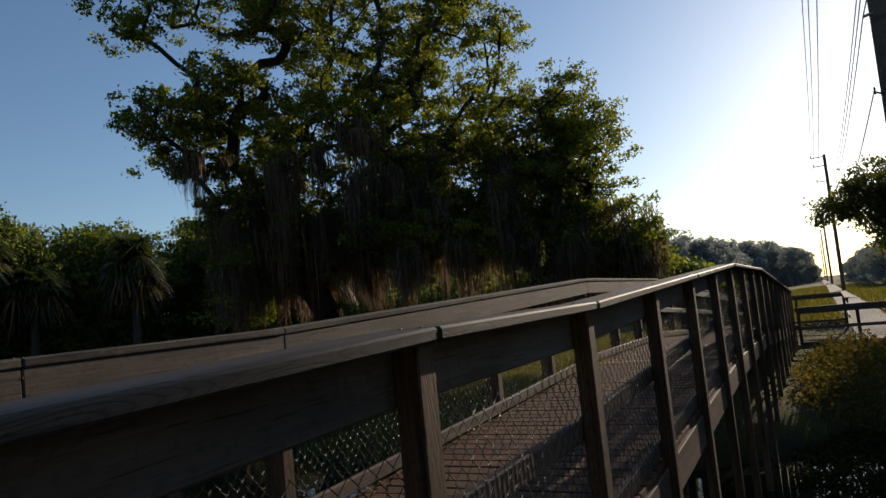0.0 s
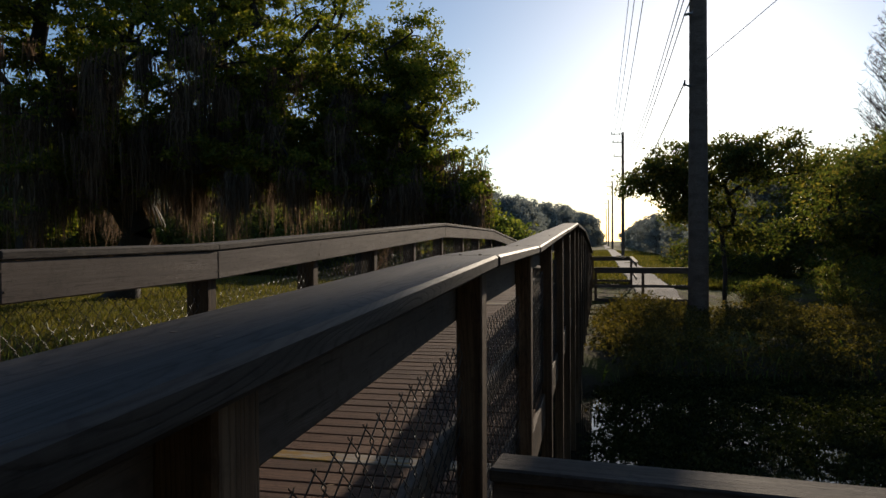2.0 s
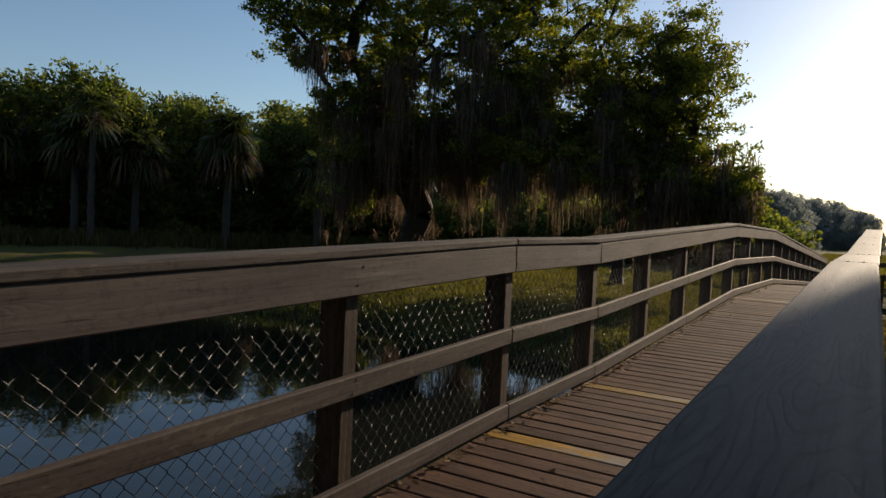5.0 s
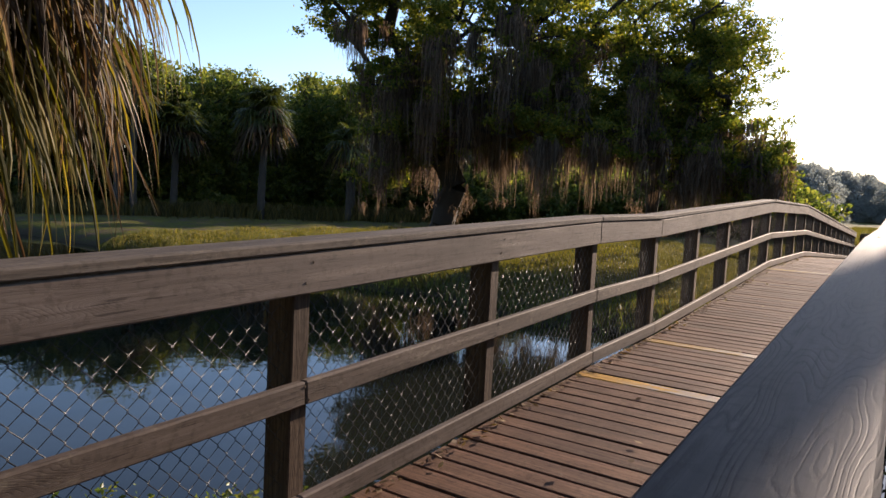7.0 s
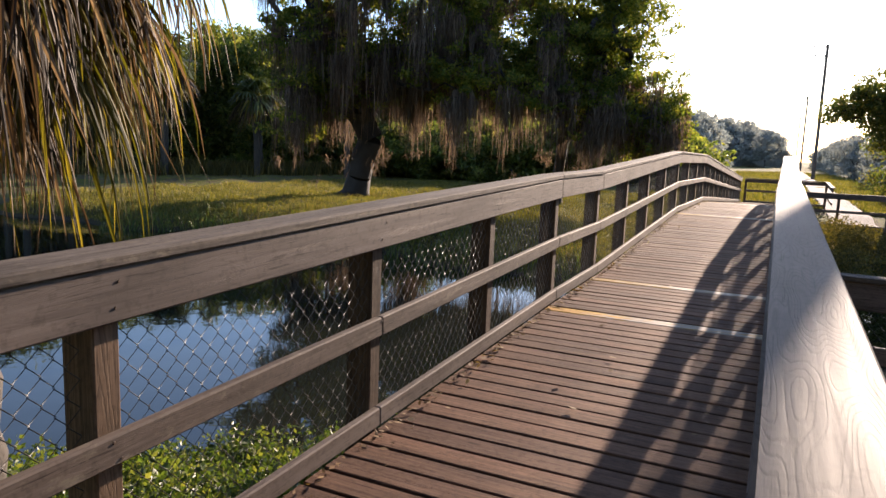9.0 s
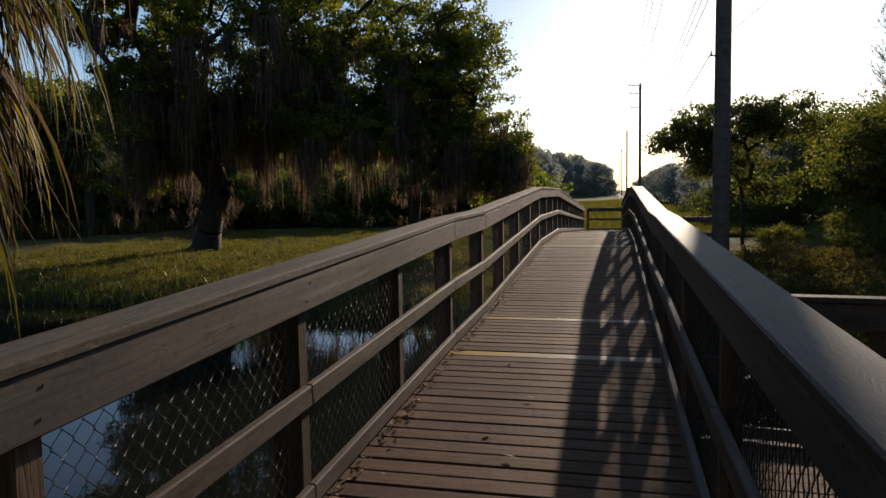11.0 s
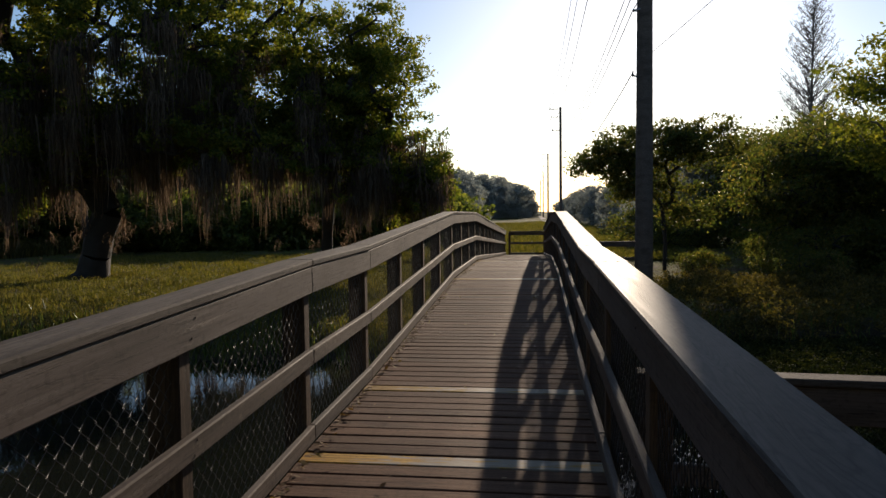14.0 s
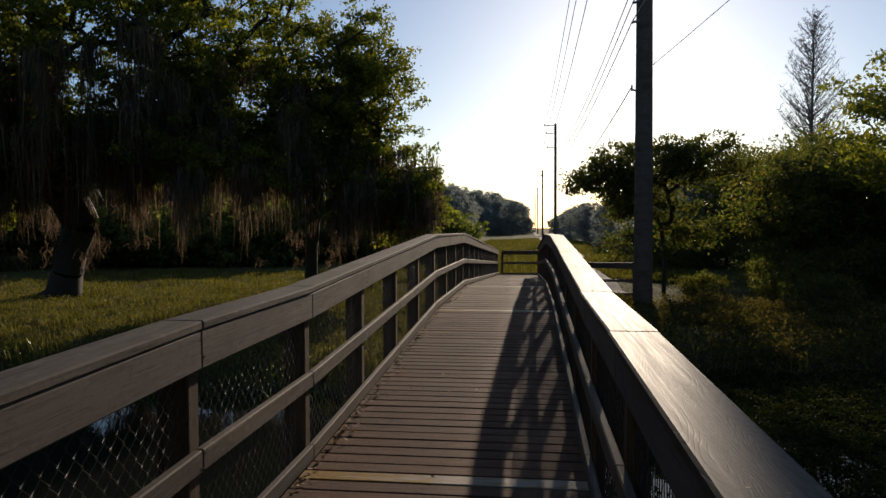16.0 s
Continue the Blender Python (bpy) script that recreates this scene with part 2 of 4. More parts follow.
def ground_material():
    m, nt, bsdf, out = shader("grassy_ground")
    L = nt.links.new
    v = coords(nt, (1, 1, 1), False)
    big = node(nt, "ShaderNodeTexNoise", Scale=0.12, Detail=6.0, Roughness=0.6)
    mid = node(nt, "ShaderNodeTexNoise", Scale=1.3, Detail=5.0, Roughness=0.7)
    fine = node(nt, "ShaderNodeTexNoise", Scale=22.0, Detail=4.0, Roughness=0.7)
    for n in (big, mid, fine):
        L(v, n.inputs["Vector"])
    grass = ramp(nt, fine.outputs[0], [(0.28, (0.055, 0.065, 0.014)), (0.5, (0.12, 0.12, 0.03)), (0.75, (0.22, 0.19, 0.06))])
    soil = ramp(nt, fine.outputs[0], [(0.3, (0.06, 0.045, 0.03)), (0.7, (0.17, 0.13, 0.09))])
    patch = ramp(nt, mid.outputs[0], [(0.46, (0, 0, 0)), (0.60, (1, 1, 1))])
    col = mix(nt, patch, grass, soil)
    col = mix(nt, 0.55, col, ramp(nt, big.outputs[0], [(0.35, (0.6, 0.7, 0.6)), (0.65, (1.2, 1.15, 1.0))]), "MULTIPLY")
    sep = nt.nodes.new("ShaderNodeSeparateXYZ")
    L(v, sep.inputs[0])
    mr = node(nt, "ShaderNodeMapRange", From_Min=-1.1, From_Max=-0.62, To_Min=1.0, To_Max=0.0)
    L(sep.outputs[2], mr.inputs["Value"])
    col = mix(nt, mr.outputs[0], col, (0.045, 0.035, 0.024))
    L(col, bsdf.inputs["Base Color"])
    bsdf.inputs["Roughness"].default_value = 0.95
    bsdf.inputs["Specular IOR Level"].default_value = 0.05
    b = node(nt, "ShaderNodeBump", Strength=0.9, Distance=0.06)
    L(fine.outputs[0], b.inputs["Height"])
    L(b.outputs[0], bsdf.inputs["Normal"])
    return m


def water_material():
    m, nt, bsdf, out = shader("pond_water")
    L = nt.links.new
    n = node(nt, "ShaderNodeTexNoise", Scale=1.6, Detail=3.0)
    L(coords(nt, (1, 1, 1), False), n.inputs["Vector"])
    bsdf.inputs["Base Color"].default_value = (0.012, 0.014, 0.010, 1)
    bsdf.inputs["Roughness"].default_value = 0.03
    bsdf.inputs["IOR"].default_value = 1.33
    b = node(nt, "ShaderNodeBump", Strength=0.12, Distance=0.03)
    L(n.outputs[0], b.inputs["Height"])
    L(b.outputs[0], bsdf.inputs["Normal"])
    return m


M_GROUND, M_WATER = ground_material(), water_material()


# ---- mesh helpers ----
def finish(bm, name):
    me = bpy.data.meshes.new(name)
    bm.to_mesh(me)
    bm.free()
    return me


def mesh_np(name, verts, quads, material, smooth=False):
    """A mesh from arrays: verts (n, 3), faces (m, 3 or 4)."""
    me = bpy.data.meshes.new(name)
    verts, quads = np.asarray(verts, np.float32), np.asarray(quads, np.int32)
    k = quads.shape[1]
    me.vertices.add(len(verts))
    me.vertices.foreach_set("co", verts.ravel())
    me.loops.add(quads.size)
    me.loops.foreach_set("vertex_index", quads.ravel())
    me.polygons.add(len(quads))
    me.polygons.foreach_set("loop_start", np.arange(0, quads.size, k, dtype=np.int32))
    me.polygons.foreach_set("use_smooth", np.full(len(quads), smooth))
    me.update(calc_edges=True)
    me.validate()
    me.materials.append(material)
    return me


BOXES = {}


def box_mesh(lx, ly, lz, material, bevel=0.006):
    """A board with eased edges: local x from 0 to lx, y and z centred. Alike boards share the mesh."""
    key = (round(lx, 3), round(ly, 3), round(lz, 3), material.name, bevel)
    if key not in BOXES:
        bm = bmesh.new()
        bmesh.ops.create_cube(bm, size=1)
        for v in bm.verts:
            v.co = Vector(((v.co.x + 0.5) * lx, v.co.y * ly, v.co.z * lz))
        if bevel:
            bmesh.ops.bevel(bm, geom=list(bm.edges), offset=bevel, segments=1, affect="EDGES")
        me = finish(bm, "board")
        me.materials.append(material)
        BOXES[key] = me
    return BOXES[key]


def thing(name, place, label, category, group="", kind=""):
    ob = new(name)
    ob.location = place
    ob.empty_display_size = 0.1
    bpy.context.view_layer.update()
    return tagged(ob, label, category, group, kind)


WORLD = {}


def child(name, me, parent, m=None, label=""):
    """Links mesh data as one part under a thing or part; m is its place in the world."""
    ob = new(name, me)
    m = m or Matrix.Identity(4)
    base = WORLD.get(parent.name) or Matrix.LocRotScale(parent.location, parent.rotation_euler, None)
    ob.parent = parent
    ob.matrix_basis = base.inverted() @ m
    WORLD[ob.name] = m
    if label:
        ob["label"] = label
    return ob


def part(name, bm, material, parent, m=None, label=""):
    me = finish(bm, name)
    me.materials.append(material)
    return child(name, me, parent, m, label)


def along(p, q, turn=0.0):
    """The pose with local x from p to q, local z as near up as can be; turn about x in degrees."""
    p, q = Vector(p), Vector(q)
    x = (q - p).normalized()
    ref = Vector((0, 0, 1)) if abs(x.z) < 0.95 else Vector((0, 1, 0))
    y = ref.cross(x).normalized()
    z = x.cross(y)
    return Matrix.Translation(p) @ Matrix((x, y, z)).transposed().to_4x4() @ Matrix.Rotation(radians(turn), 4, "X")


def board(name, p, q, wide, high, material, parent, label="", turn=0.0, bevel=0.006):
    length = (Vector(q) - Vector(p)).length
    return child(name, box_mesh(length, wide, high, material, bevel), parent, along(p, q, turn), label)


def tube_arrays(points, radii, sides=6):
    """Rings round a polyline."""
    P = np.asarray(points, float)
    T = np.gradient(P, axis=0)
    T /= np.linalg.norm(T, axis=1)[:, None] + 1e-9
    ref = np.where(np.abs(T[:, 2:3]) > 0.9, np.array([[1.0, 0, 0]]), np.array([[0, 0, 1.0]]))
    A = np.cross(T, ref)
    A /= np.linalg.norm(A, axis=1)[:, None] + 1e-9
    B = np.cross(T, A)
    ang = np.linspace(0, 2 * math.pi, sides, endpoint=False)
    R = np.asarray(radii, float)[:, None, None]
    V = P[:, None] + R * (np.cos(ang)[None, :, None] * A[:, None] + np.sin(ang)[None, :, None] * B[:, None])
    n = len(P)
    i, j = np.meshgrid(np.arange(n - 1), np.arange(sides), indexing="ij")
    a, b = i * sides + j, i * sides + (j + 1) % sides
    Q = np.stack([a, b, b + sides, a + sides], -1).reshape(-1, 4)
    return V.reshape(-1, 3), Q


def join_arrays(parts):
    vs, qs, off = [], [], 0
    for v, q in parts:
        vs.append(v)
        qs.append(q + off)
        off += len(v)
    return np.concatenate(vs), np.concatenate(qs)


def leaf_arrays(centres, normals, size, rng, aspect=0.5, curl=0.25):
    """One bent leaf (two quads' worth in a rhomb) at each centre."""
    n = len(centres)
    d = rng.normal(size=(n, 3))
    d += normals
    d /= np.linalg.norm(d, axis=1)[:, None]
    s = np.cross(d, rng.normal(size=(n, 3)))
    s /= np.linalg.norm(s, axis=1)[:, None]
    up = np.cross(d, s)
    L = (size * rng.uniform(0.6, 1.35, n))[:, None]
    W = L * aspect
    V = np.stack([centres - d * L * 0.5, centres + s * W * 0.5 + up * L * curl * 0.3, centres + d * L * 0.5, centres - s * W * 0.5 + up * L * curl * 0.3], 1).reshape(-1, 3)
    return V, np.arange(4 * n).reshape(-1, 4)


# ---- the lie of the land ----
WATER_Z = -1.08


def north_bank(x):
    return 11.6 + 0.6 * np.sin(x * 0.35) + 0.35 * np.sin(x * 1.1 + 1) + 2.3 / (1 + np.exp(-(x + 0.2) * 2.0))


def south_bank(x):
    return 1.0 + 0.3 * np.sin(x * 0.9) - 8.5 / (1 + np.exp((x + 7.5) * 0.55)) + 3.8 / (1 + np.exp(-(x - 0.6) * 2.0)) + 1.3 * np.exp(-((x + 3.0) / 0.9) ** 2)


def height(x, y):
    x, y = np.asarray(x, float), np.asarray(y, float)
    inside = np.minimum(north_bank(x) - y, y - south_bank(x))
    inside = np.minimum(inside, np.minimum(16.0 - x, x + 60.0))
    s = 1 / (1 + np.exp(-inside * 1.5))
    bumps = 0.07 * np.sin(x * 0.7 + 0.6 * y) * np.sin(y * 0.5 + 1.3) + 0.04 * np.sin(x * 1.9 + 1) * np.sin(y * 1.7)
    land = -0.52 + bumps
    land = land + 0.25 * np.clip((y - 24) / 6, 0, 1) * np.exp(-((x - 0.5) / 6.0) ** 2)
    return land * (1 - s) + (-1.75) * s


def spaced(a, b, fine0, fine1, step, far):
    mid = np.arange(fine0, fine1 + step, step)
    lo = fine0 - np.geomspace(step, fine0 - a, far)
    hi = mid[-1] + np.geomspace(step, b - mid[-1], far)
    return np.concatenate([lo[::-1], mid, hi])


# ---- ground and water ----
def build_ground():
    xs, ys = spaced(-2500, 2500, -32, 16, 0.35, 36), spaced(-2500, 2500, -10, 36, 0.35, 36)
    X, Y = np.meshgrid(xs, ys, indexing="ij")
    V = np.stack([X, Y, height(X, Y)], -1).reshape(-1, 3)
    n = len(ys)
    i, j = np.meshgrid(np.arange(len(xs) - 1), np.arange(n - 1), indexing="ij")
    a = (i * n + j).ravel()
    tagged(new("ground", mesh_np("ground", V, np.stack([a, a + n, a + n + 1, a + 1], 1), M_GROUND, True)), "mown grass field and pond banks with bare soil patches", "ground", kind="structure")
    V = [(-64, -22, WATER_Z), (18, -22, WATER_Z), (18, 16, WATER_Z), (-64, 16, WATER_Z)]
    tagged(new("water", mesh_np("water", V, [(0, 1, 2, 3)], M_WATER)), "still dark pond water under the boardwalk", "water", kind="structure")


build_ground()


# ---- the boardwalk ----
DECK_Y = [-8.0, -2.0, 1.53, 2.985, 8.8, 13.17, 30.0]
DECK_Z = [0.26, 0.445, 0.568, 0.585, 0.845, 0.825, -0.07]


def deck(y):
    return float(np.interp(y, DECK_Y, DECK_Z))


X_LEFT, X_RIGHT = -2.430, -0.765  # inner faces of the rails
PITCH = 1.455
POSTS = [1.53 + PITCH * k for k in range(-5, 20)]


def right_shift(y):
    """The near end of the one railing leans out a little."""
    return 0.035 * min(1.5, max(0.0, (-y - 1.2) / 1.8))


def link_mesh(wide, high, slope, step=0.037, wire=0.0023):
    """A panel of chain link: zigzag wires hooked into each other; local x along, z up."""
    n, rows = int(wide / step), int(high / (step * 1.12))
    vs, qs, off = [], [], 0
    tri = np.linspace(0, 2 * math.pi, 3, endpoint=False)
    for k in range(n):
        # each bend is drawn out into a short upright knuckle
        i = np.repeat(np.arange(rows + 1), 2)
        z = (i + np.tile([-0.03, 0.03], rows + 1)) * step * 1.12
        z[0], z[-1] = 0.0, rows * step * 1.12
        even = (i + k) % 2 == 0
        x = k * step + np.where(even, -0.04 * step, 1.04 * step)
        y = np.where(even, 0.003, -0.003)
        rows2 = 2 * rows + 1
        P = np.stack([x, y, z + slope * x], 1)
        V = P[:, None] + wire * np.stack([np.zeros(3), np.cos(tri), np.sin(tri)], -1)[None] + wire * np.stack([np.cos(tri), np.zeros(3), np.zeros(3)], -1)[None] * 0.9
        i, j = np.meshgrid(np.arange(rows2), np.arange(3), indexing="ij")
        a, b = i * 3 + j, i * 3 + (j + 1) % 3
        vs.append(V.reshape(-1, 3))
        qs.append(np.stack([a, b, b + 3, a + 3], -1).reshape(-1, 4) + off)
        off += V.shape[0] * 3
    return mesh_np("chain_link", np.concatenate(vs), np.concatenate(qs), M_WIRE, True)


LINKS = {}


def link_panel(parent, p, q, high, mid=None):
    """Chain link between two posts, from its lower corner p to its lower corner q."""
    d = Vector(q) - Vector(p)
    flat = Vector((d.x, d.y, 0)).length
    slope = d.z / flat
    near = p[1] < 10.0
    key = (round(flat, 2), round(high, 2), round(slope, 2), near)
    if key not in LINKS:
        LINKS[key] = link_mesh(flat, high, slope) if near else link_mesh(flat, high, slope, 0.045, 0.0026)
    child("chain_link_panel", LINKS[key], parent, Matrix.Translation(p) @ Matrix.Rotation(math.atan2(d.y, d.x), 4, "Z"), "black coated chain link")


BOLT = None


def bolt(parent, p, axis):
    """A small bolt head; axis is the way it faces."""
    global BOLT
    if BOLT is None:
        bm = bmesh.new()
        bmesh.ops.create_cone(bm, cap_ends=True, segments=8, radius1=0.0055, radius2=0.0045, depth=0.003)
        BOLT = finish(bm, "bolt")
        BOLT.materials.append(M_BOLT)
    child("bolt", BOLT, parent, Matrix.Translation(p) @ Vector(axis).to_track_quat("Z", "Y").to_matrix().to_4x4())


def railing(x_in, out, n, high, joints, mid_joints, label, bend=lambda y: 0.0, inset=0.0, post_w=0.095, shift=()):
    """Posts outside the boards; out is +1 or -1, the way from the deck outwards; joints: the posts at which boards meet."""
    ys = [y + (shift[k] if k < len(shift) else 0.0) for k, y in enumerate(POSTS[:n])]
    base = thing("railing", (x_in, ys[0], deck(ys[0])), label, "railing", "boardwalk railings")
    rng = random.Random(7 + int(out))

    def at(y, off, h):
        return (x_in + bend(y) + out * off, y, deck(y) + h)
    for k, y in enumerate(ys):
        x = x_in + bend(y) + out * (0.038 - inset + post_w / 2 + 0.001)
        foot = float(height(x, y)) - 0.3
        lean = rng.uniform(-0.006, 0.006)
        board("post", (x + lean, y, foot), (x, y, deck(y) + high - 0.04), post_w, 0.088, M_POST, base, bevel=0.005)
        for h in (0.49, 0.545, high - 0.15, high - 0.075):
            bolt(base, (x_in + bend(y) - out * (0.001 + inset), y + rng.uniform(-0.025, 0.025), deck(y) + h), (-out, 0, 0))
        for dx in (0.01, 0.07):
            bolt(base, at(y + rng.uniform(-0.02, 0.02), dx, high + 0.001), (0, 0, 1))
    g, lid = 0.002, 0.034 if out > 0 else 0.080
    for a, b in zip(joints[:-1], joints[1:]):
        a, b = ys[a] + g, ys[b] - g
        w = rng.uniform(-0.004, 0.004)
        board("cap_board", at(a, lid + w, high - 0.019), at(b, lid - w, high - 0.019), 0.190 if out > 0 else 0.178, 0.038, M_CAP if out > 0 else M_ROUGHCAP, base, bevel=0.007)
        board("face_board", at(a, 0.019 - inset, high - 0.038 - 0.081), at(b, 0.019 - inset, high - 0.038 - 0.081), 0.038, 0.156, M_RAIL, base)
    for a, b in zip(mid_joints[:-1], mid_joints[1:]):
        a, b = ys[a] + g, ys[b] - g
        board("mid_rail", at(a, 0.019 - inset, 0.518), at(b, 0.019 - inset, 0.518), 0.038, 0.092, M_MIDRAIL, base)
        board("kick_board", at(a, 0.019 - inset, 0.068), at(b, 0.019 - inset, 0.068), 0.038, 0.092, M_RAIL, base)
    for a, b in zip(ys[:-1], ys[1:]):
        board("rim_joist", at(a, 0.019, -0.16), at(b, 0.019, -0.16), 0.038, 0.235, M_POST, base)
        link_panel(base, at(a + 0.05, 0.06 - inset, 0.04), at(b - 0.05, 0.06 - inset, 0.04), high - 0.25)
    return base


def build_boardwalk():
    railing(X_LEFT, -1, 25, 1.088, (0, 1, 5, 6, 10, 13, 16, 19, 22, 24), (0, 3, 5, 6, 8, 10, 13, 16, 19, 22, 24), "long weathered wooden railing with chain link along the boardwalk", shift=(-0.06, -0.04, 0.0, 0.02, 0.02), post_w=0.135)
    railing(X_RIGHT, 1, 22, 1.07, (0, 1, 5, 6, 8, 10, 13, 16, 19, 21), (0, 3, 5, 6, 8, 10, 13, 16, 19, 21), "weathered wooden railing with chain link beside the lower landing", right_shift, 0.033, 0.078)


build_boardwalk()


def build_end_fences():
    """The railing across the far end, the fence of the side platform, and the low fence of the landing."""
    z = -0.07
    f = thing("end_railing", (-2.4, 29.3, z), "dark wooden railing across the boardwalk's far end", "railing")
    for x in (-2.28, -0.72, 0.84):
        board("post", (x, 29.37, -0.9), (x, 29.37, z + 1.04), 0.095, 0.095, M_POST, f)
    for h, w in ((0.99, 0.14), (0.56, 0.10), (0.09, 0.09)):
        board("rail", (-2.3, 29.3, z + h), (0.89, 29.3, z + h), 0.038, w, M_RAIL, f)
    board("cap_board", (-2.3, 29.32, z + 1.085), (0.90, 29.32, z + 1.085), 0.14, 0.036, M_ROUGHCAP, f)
    board("side_rail", (0.84, 29.2, z + 0.99), (0.84, 24.75, z + 0.90), 0.038, 0.14, M_RAIL, f)
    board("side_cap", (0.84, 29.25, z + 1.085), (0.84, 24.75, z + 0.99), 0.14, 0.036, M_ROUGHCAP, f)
    board("side_mid_rail", (0.84, 29.2, z + 0.5), (0.84, 24.75, z + 0.42), 0.038, 0.10, M_RAIL, f)
    g = thing("platform_fence", (-0.6, 24.6, -0.3), "dark wooden fence with chain link around the side platform", "fence")
    for x in (-0.56, 1.05, 2.66):
        board("post", (x, 24.66, -1.0), (x, 24.66, 0.70), 0.13 if x > 2 else 0.095, 0.13 if x > 2 else 0.095, M_POST, g)
    for h, w in ((0.625, 0.17), (0.10, 0.10), (-0.40, 0.12), (-0.58, 0.26)):
        board("rail", (-0.60, 24.58, h), (2.70, 24.58, h), 0.038, w, M_RAIL, g)
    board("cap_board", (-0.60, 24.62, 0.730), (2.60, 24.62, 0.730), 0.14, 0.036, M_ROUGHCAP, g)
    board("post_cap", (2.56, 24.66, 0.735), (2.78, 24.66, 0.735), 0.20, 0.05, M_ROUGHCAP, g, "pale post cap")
    link_panel(g, (-0.50, 24.65, -0.34), (1.0, 24.65, -0.34), 0.9)
    link_panel(g, (1.10, 24.65, -0.34), (2.6, 24.65, -0.34), 0.9)
    h = thing("landing_fence", (-0.6, 1.3, 0.0), "low wooden fence with chain link closing the side landing", "fence")
    zt = 1.085

    def askew(x):
        return -0.09 * (x + 0.62)
    for x in (-0.55, 0.66, 1.85):
        board("post", (x, 1.37 + askew(x), -1.2), (x, 1.37 + askew(x), zt - 0.04), 0.095, 0.095, M_POST, h)
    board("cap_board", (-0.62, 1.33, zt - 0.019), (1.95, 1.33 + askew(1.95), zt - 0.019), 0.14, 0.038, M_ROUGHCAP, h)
    board("face_board", (-0.62, 1.30, zt - 0.135), (1.95, 1.30 + askew(1.95), zt - 0.135), 0.038, 0.19, M_RAIL, h)
    board("mid_rail", (-0.62, 1.30, zt - 0.53), (1.95, 1.30 + askew(1.95), zt - 0.53), 0.038, 0.12, M_RAIL, h)
    board("kick_board", (-0.62, 1.30, 0.06), (1.95, 1.30 + askew(1.95), 0.06), 0.038, 0.09, M_RAIL, h)
    link_panel(h, (-0.50, 1.355, 0.04), (0.61, 1.355 + askew(0.61), 0.04), 0.95)
    link_panel(h, (0.71, 1.355 + askew(0.71), 0.04), (1.80, 1.355 + askew(1.8), 0.04), 0.95)


build_end_fences()


# ---- concrete path beyond the boardwalk ----
def build_path():
    ys = np.concatenate([np.arange(25.2, 60, 1.5), np.geomspace(60, 700, 40)])
    rng = np.random.default_rng(3)
    left = 0.98 - 0.003 * (ys - 25) + 0.02 * rng.normal(size=len(ys))
    V, Q = [], []
    for i, y in enumerate(ys):
        z = float(height(1.5, y))
        for x, dz in ((left[i], -0.2), (left[i], 0.05), (left[i] + 1.55, 0.05), (left[i] + 1.55, -0.2)):
            V.append((x, y, z + dz))
    for i in range(len(ys) - 1):
        for k in range(3):
            a = 4 * i + k
            Q.append((a, a + 1, a + 5, a + 4))
    tagged(new("path", mesh_np("path", V, Q, M_CONC)), "pale concrete footpath running away through the grass", "path", kind="structure")


build_path()


# ---- utility poles and cables ----
ARMS = ((-1.38, 0.25), (-1.22, 1.3), (-1.08, 3.1))


def utility_pole(x, y, top, r, name="utility_pole", arms=True):
    base = float(height(x, y))
    p = thing(name, (x, y, base), "tall bare utility pole carrying power cables", "utility pole", "utility poles")
    zs = np.linspace(base - 0.5, top, 10)
    V, Q = tube_arrays([(x, y, z) for z in zs], np.linspace(r, r * 0.72, 10), 20)
    child("shaft", mesh_np("shaft", V, Q, M_POLE, True), p)
    if arms:
        for dx, h in ARMS:
            h = top - h
            board("crossarm", (x + dx - 0.08, y - 0.2, h), (x + 0.1, y - 0.2, h), 0.09, 0.10, M_POLE, p)
            V, Q = tube_arrays([(x + dx, y - 0.2, h + 0.05), (x + dx, y - 0.2, h + 0.12), (x + dx, y - 0.2, h + 0.22), (x + dx, y - 0.2, h + 0.3)], [0.05, 0.07, 0.07, 0.03], 8)
            child("insulator", mesh_np("insulator", V, Q, M_INSUL, True), p)
    return p


POLES = [(2.55, 22.1, 15.4, 0.31), (2.3, 92.0, 15.6, 0.22), (2.05, 167.0, 15.6, 0.24), (1.8, 242.0, 15.6, 0.24), (1.55, 317.0, 15.6, 0.24)]


def power_cable(name, p, q, sag, r, label):
    t = np.linspace(0, 1, 28)[:, None]
    P = np.asarray(p) * (1 - t) + np.asarray(q) * t
    P[:, 2] -= sag * 4 * (t * (1 - t))[:, 0]
    V, Q = tube_arrays(P, np.full(28, r), 5)
    ob = new(name, mesh_np(name, V - np.asarray(p), Q, M_CABLE))
    ob.location = p
    tagged(ob, label, "power cable", "power cables")


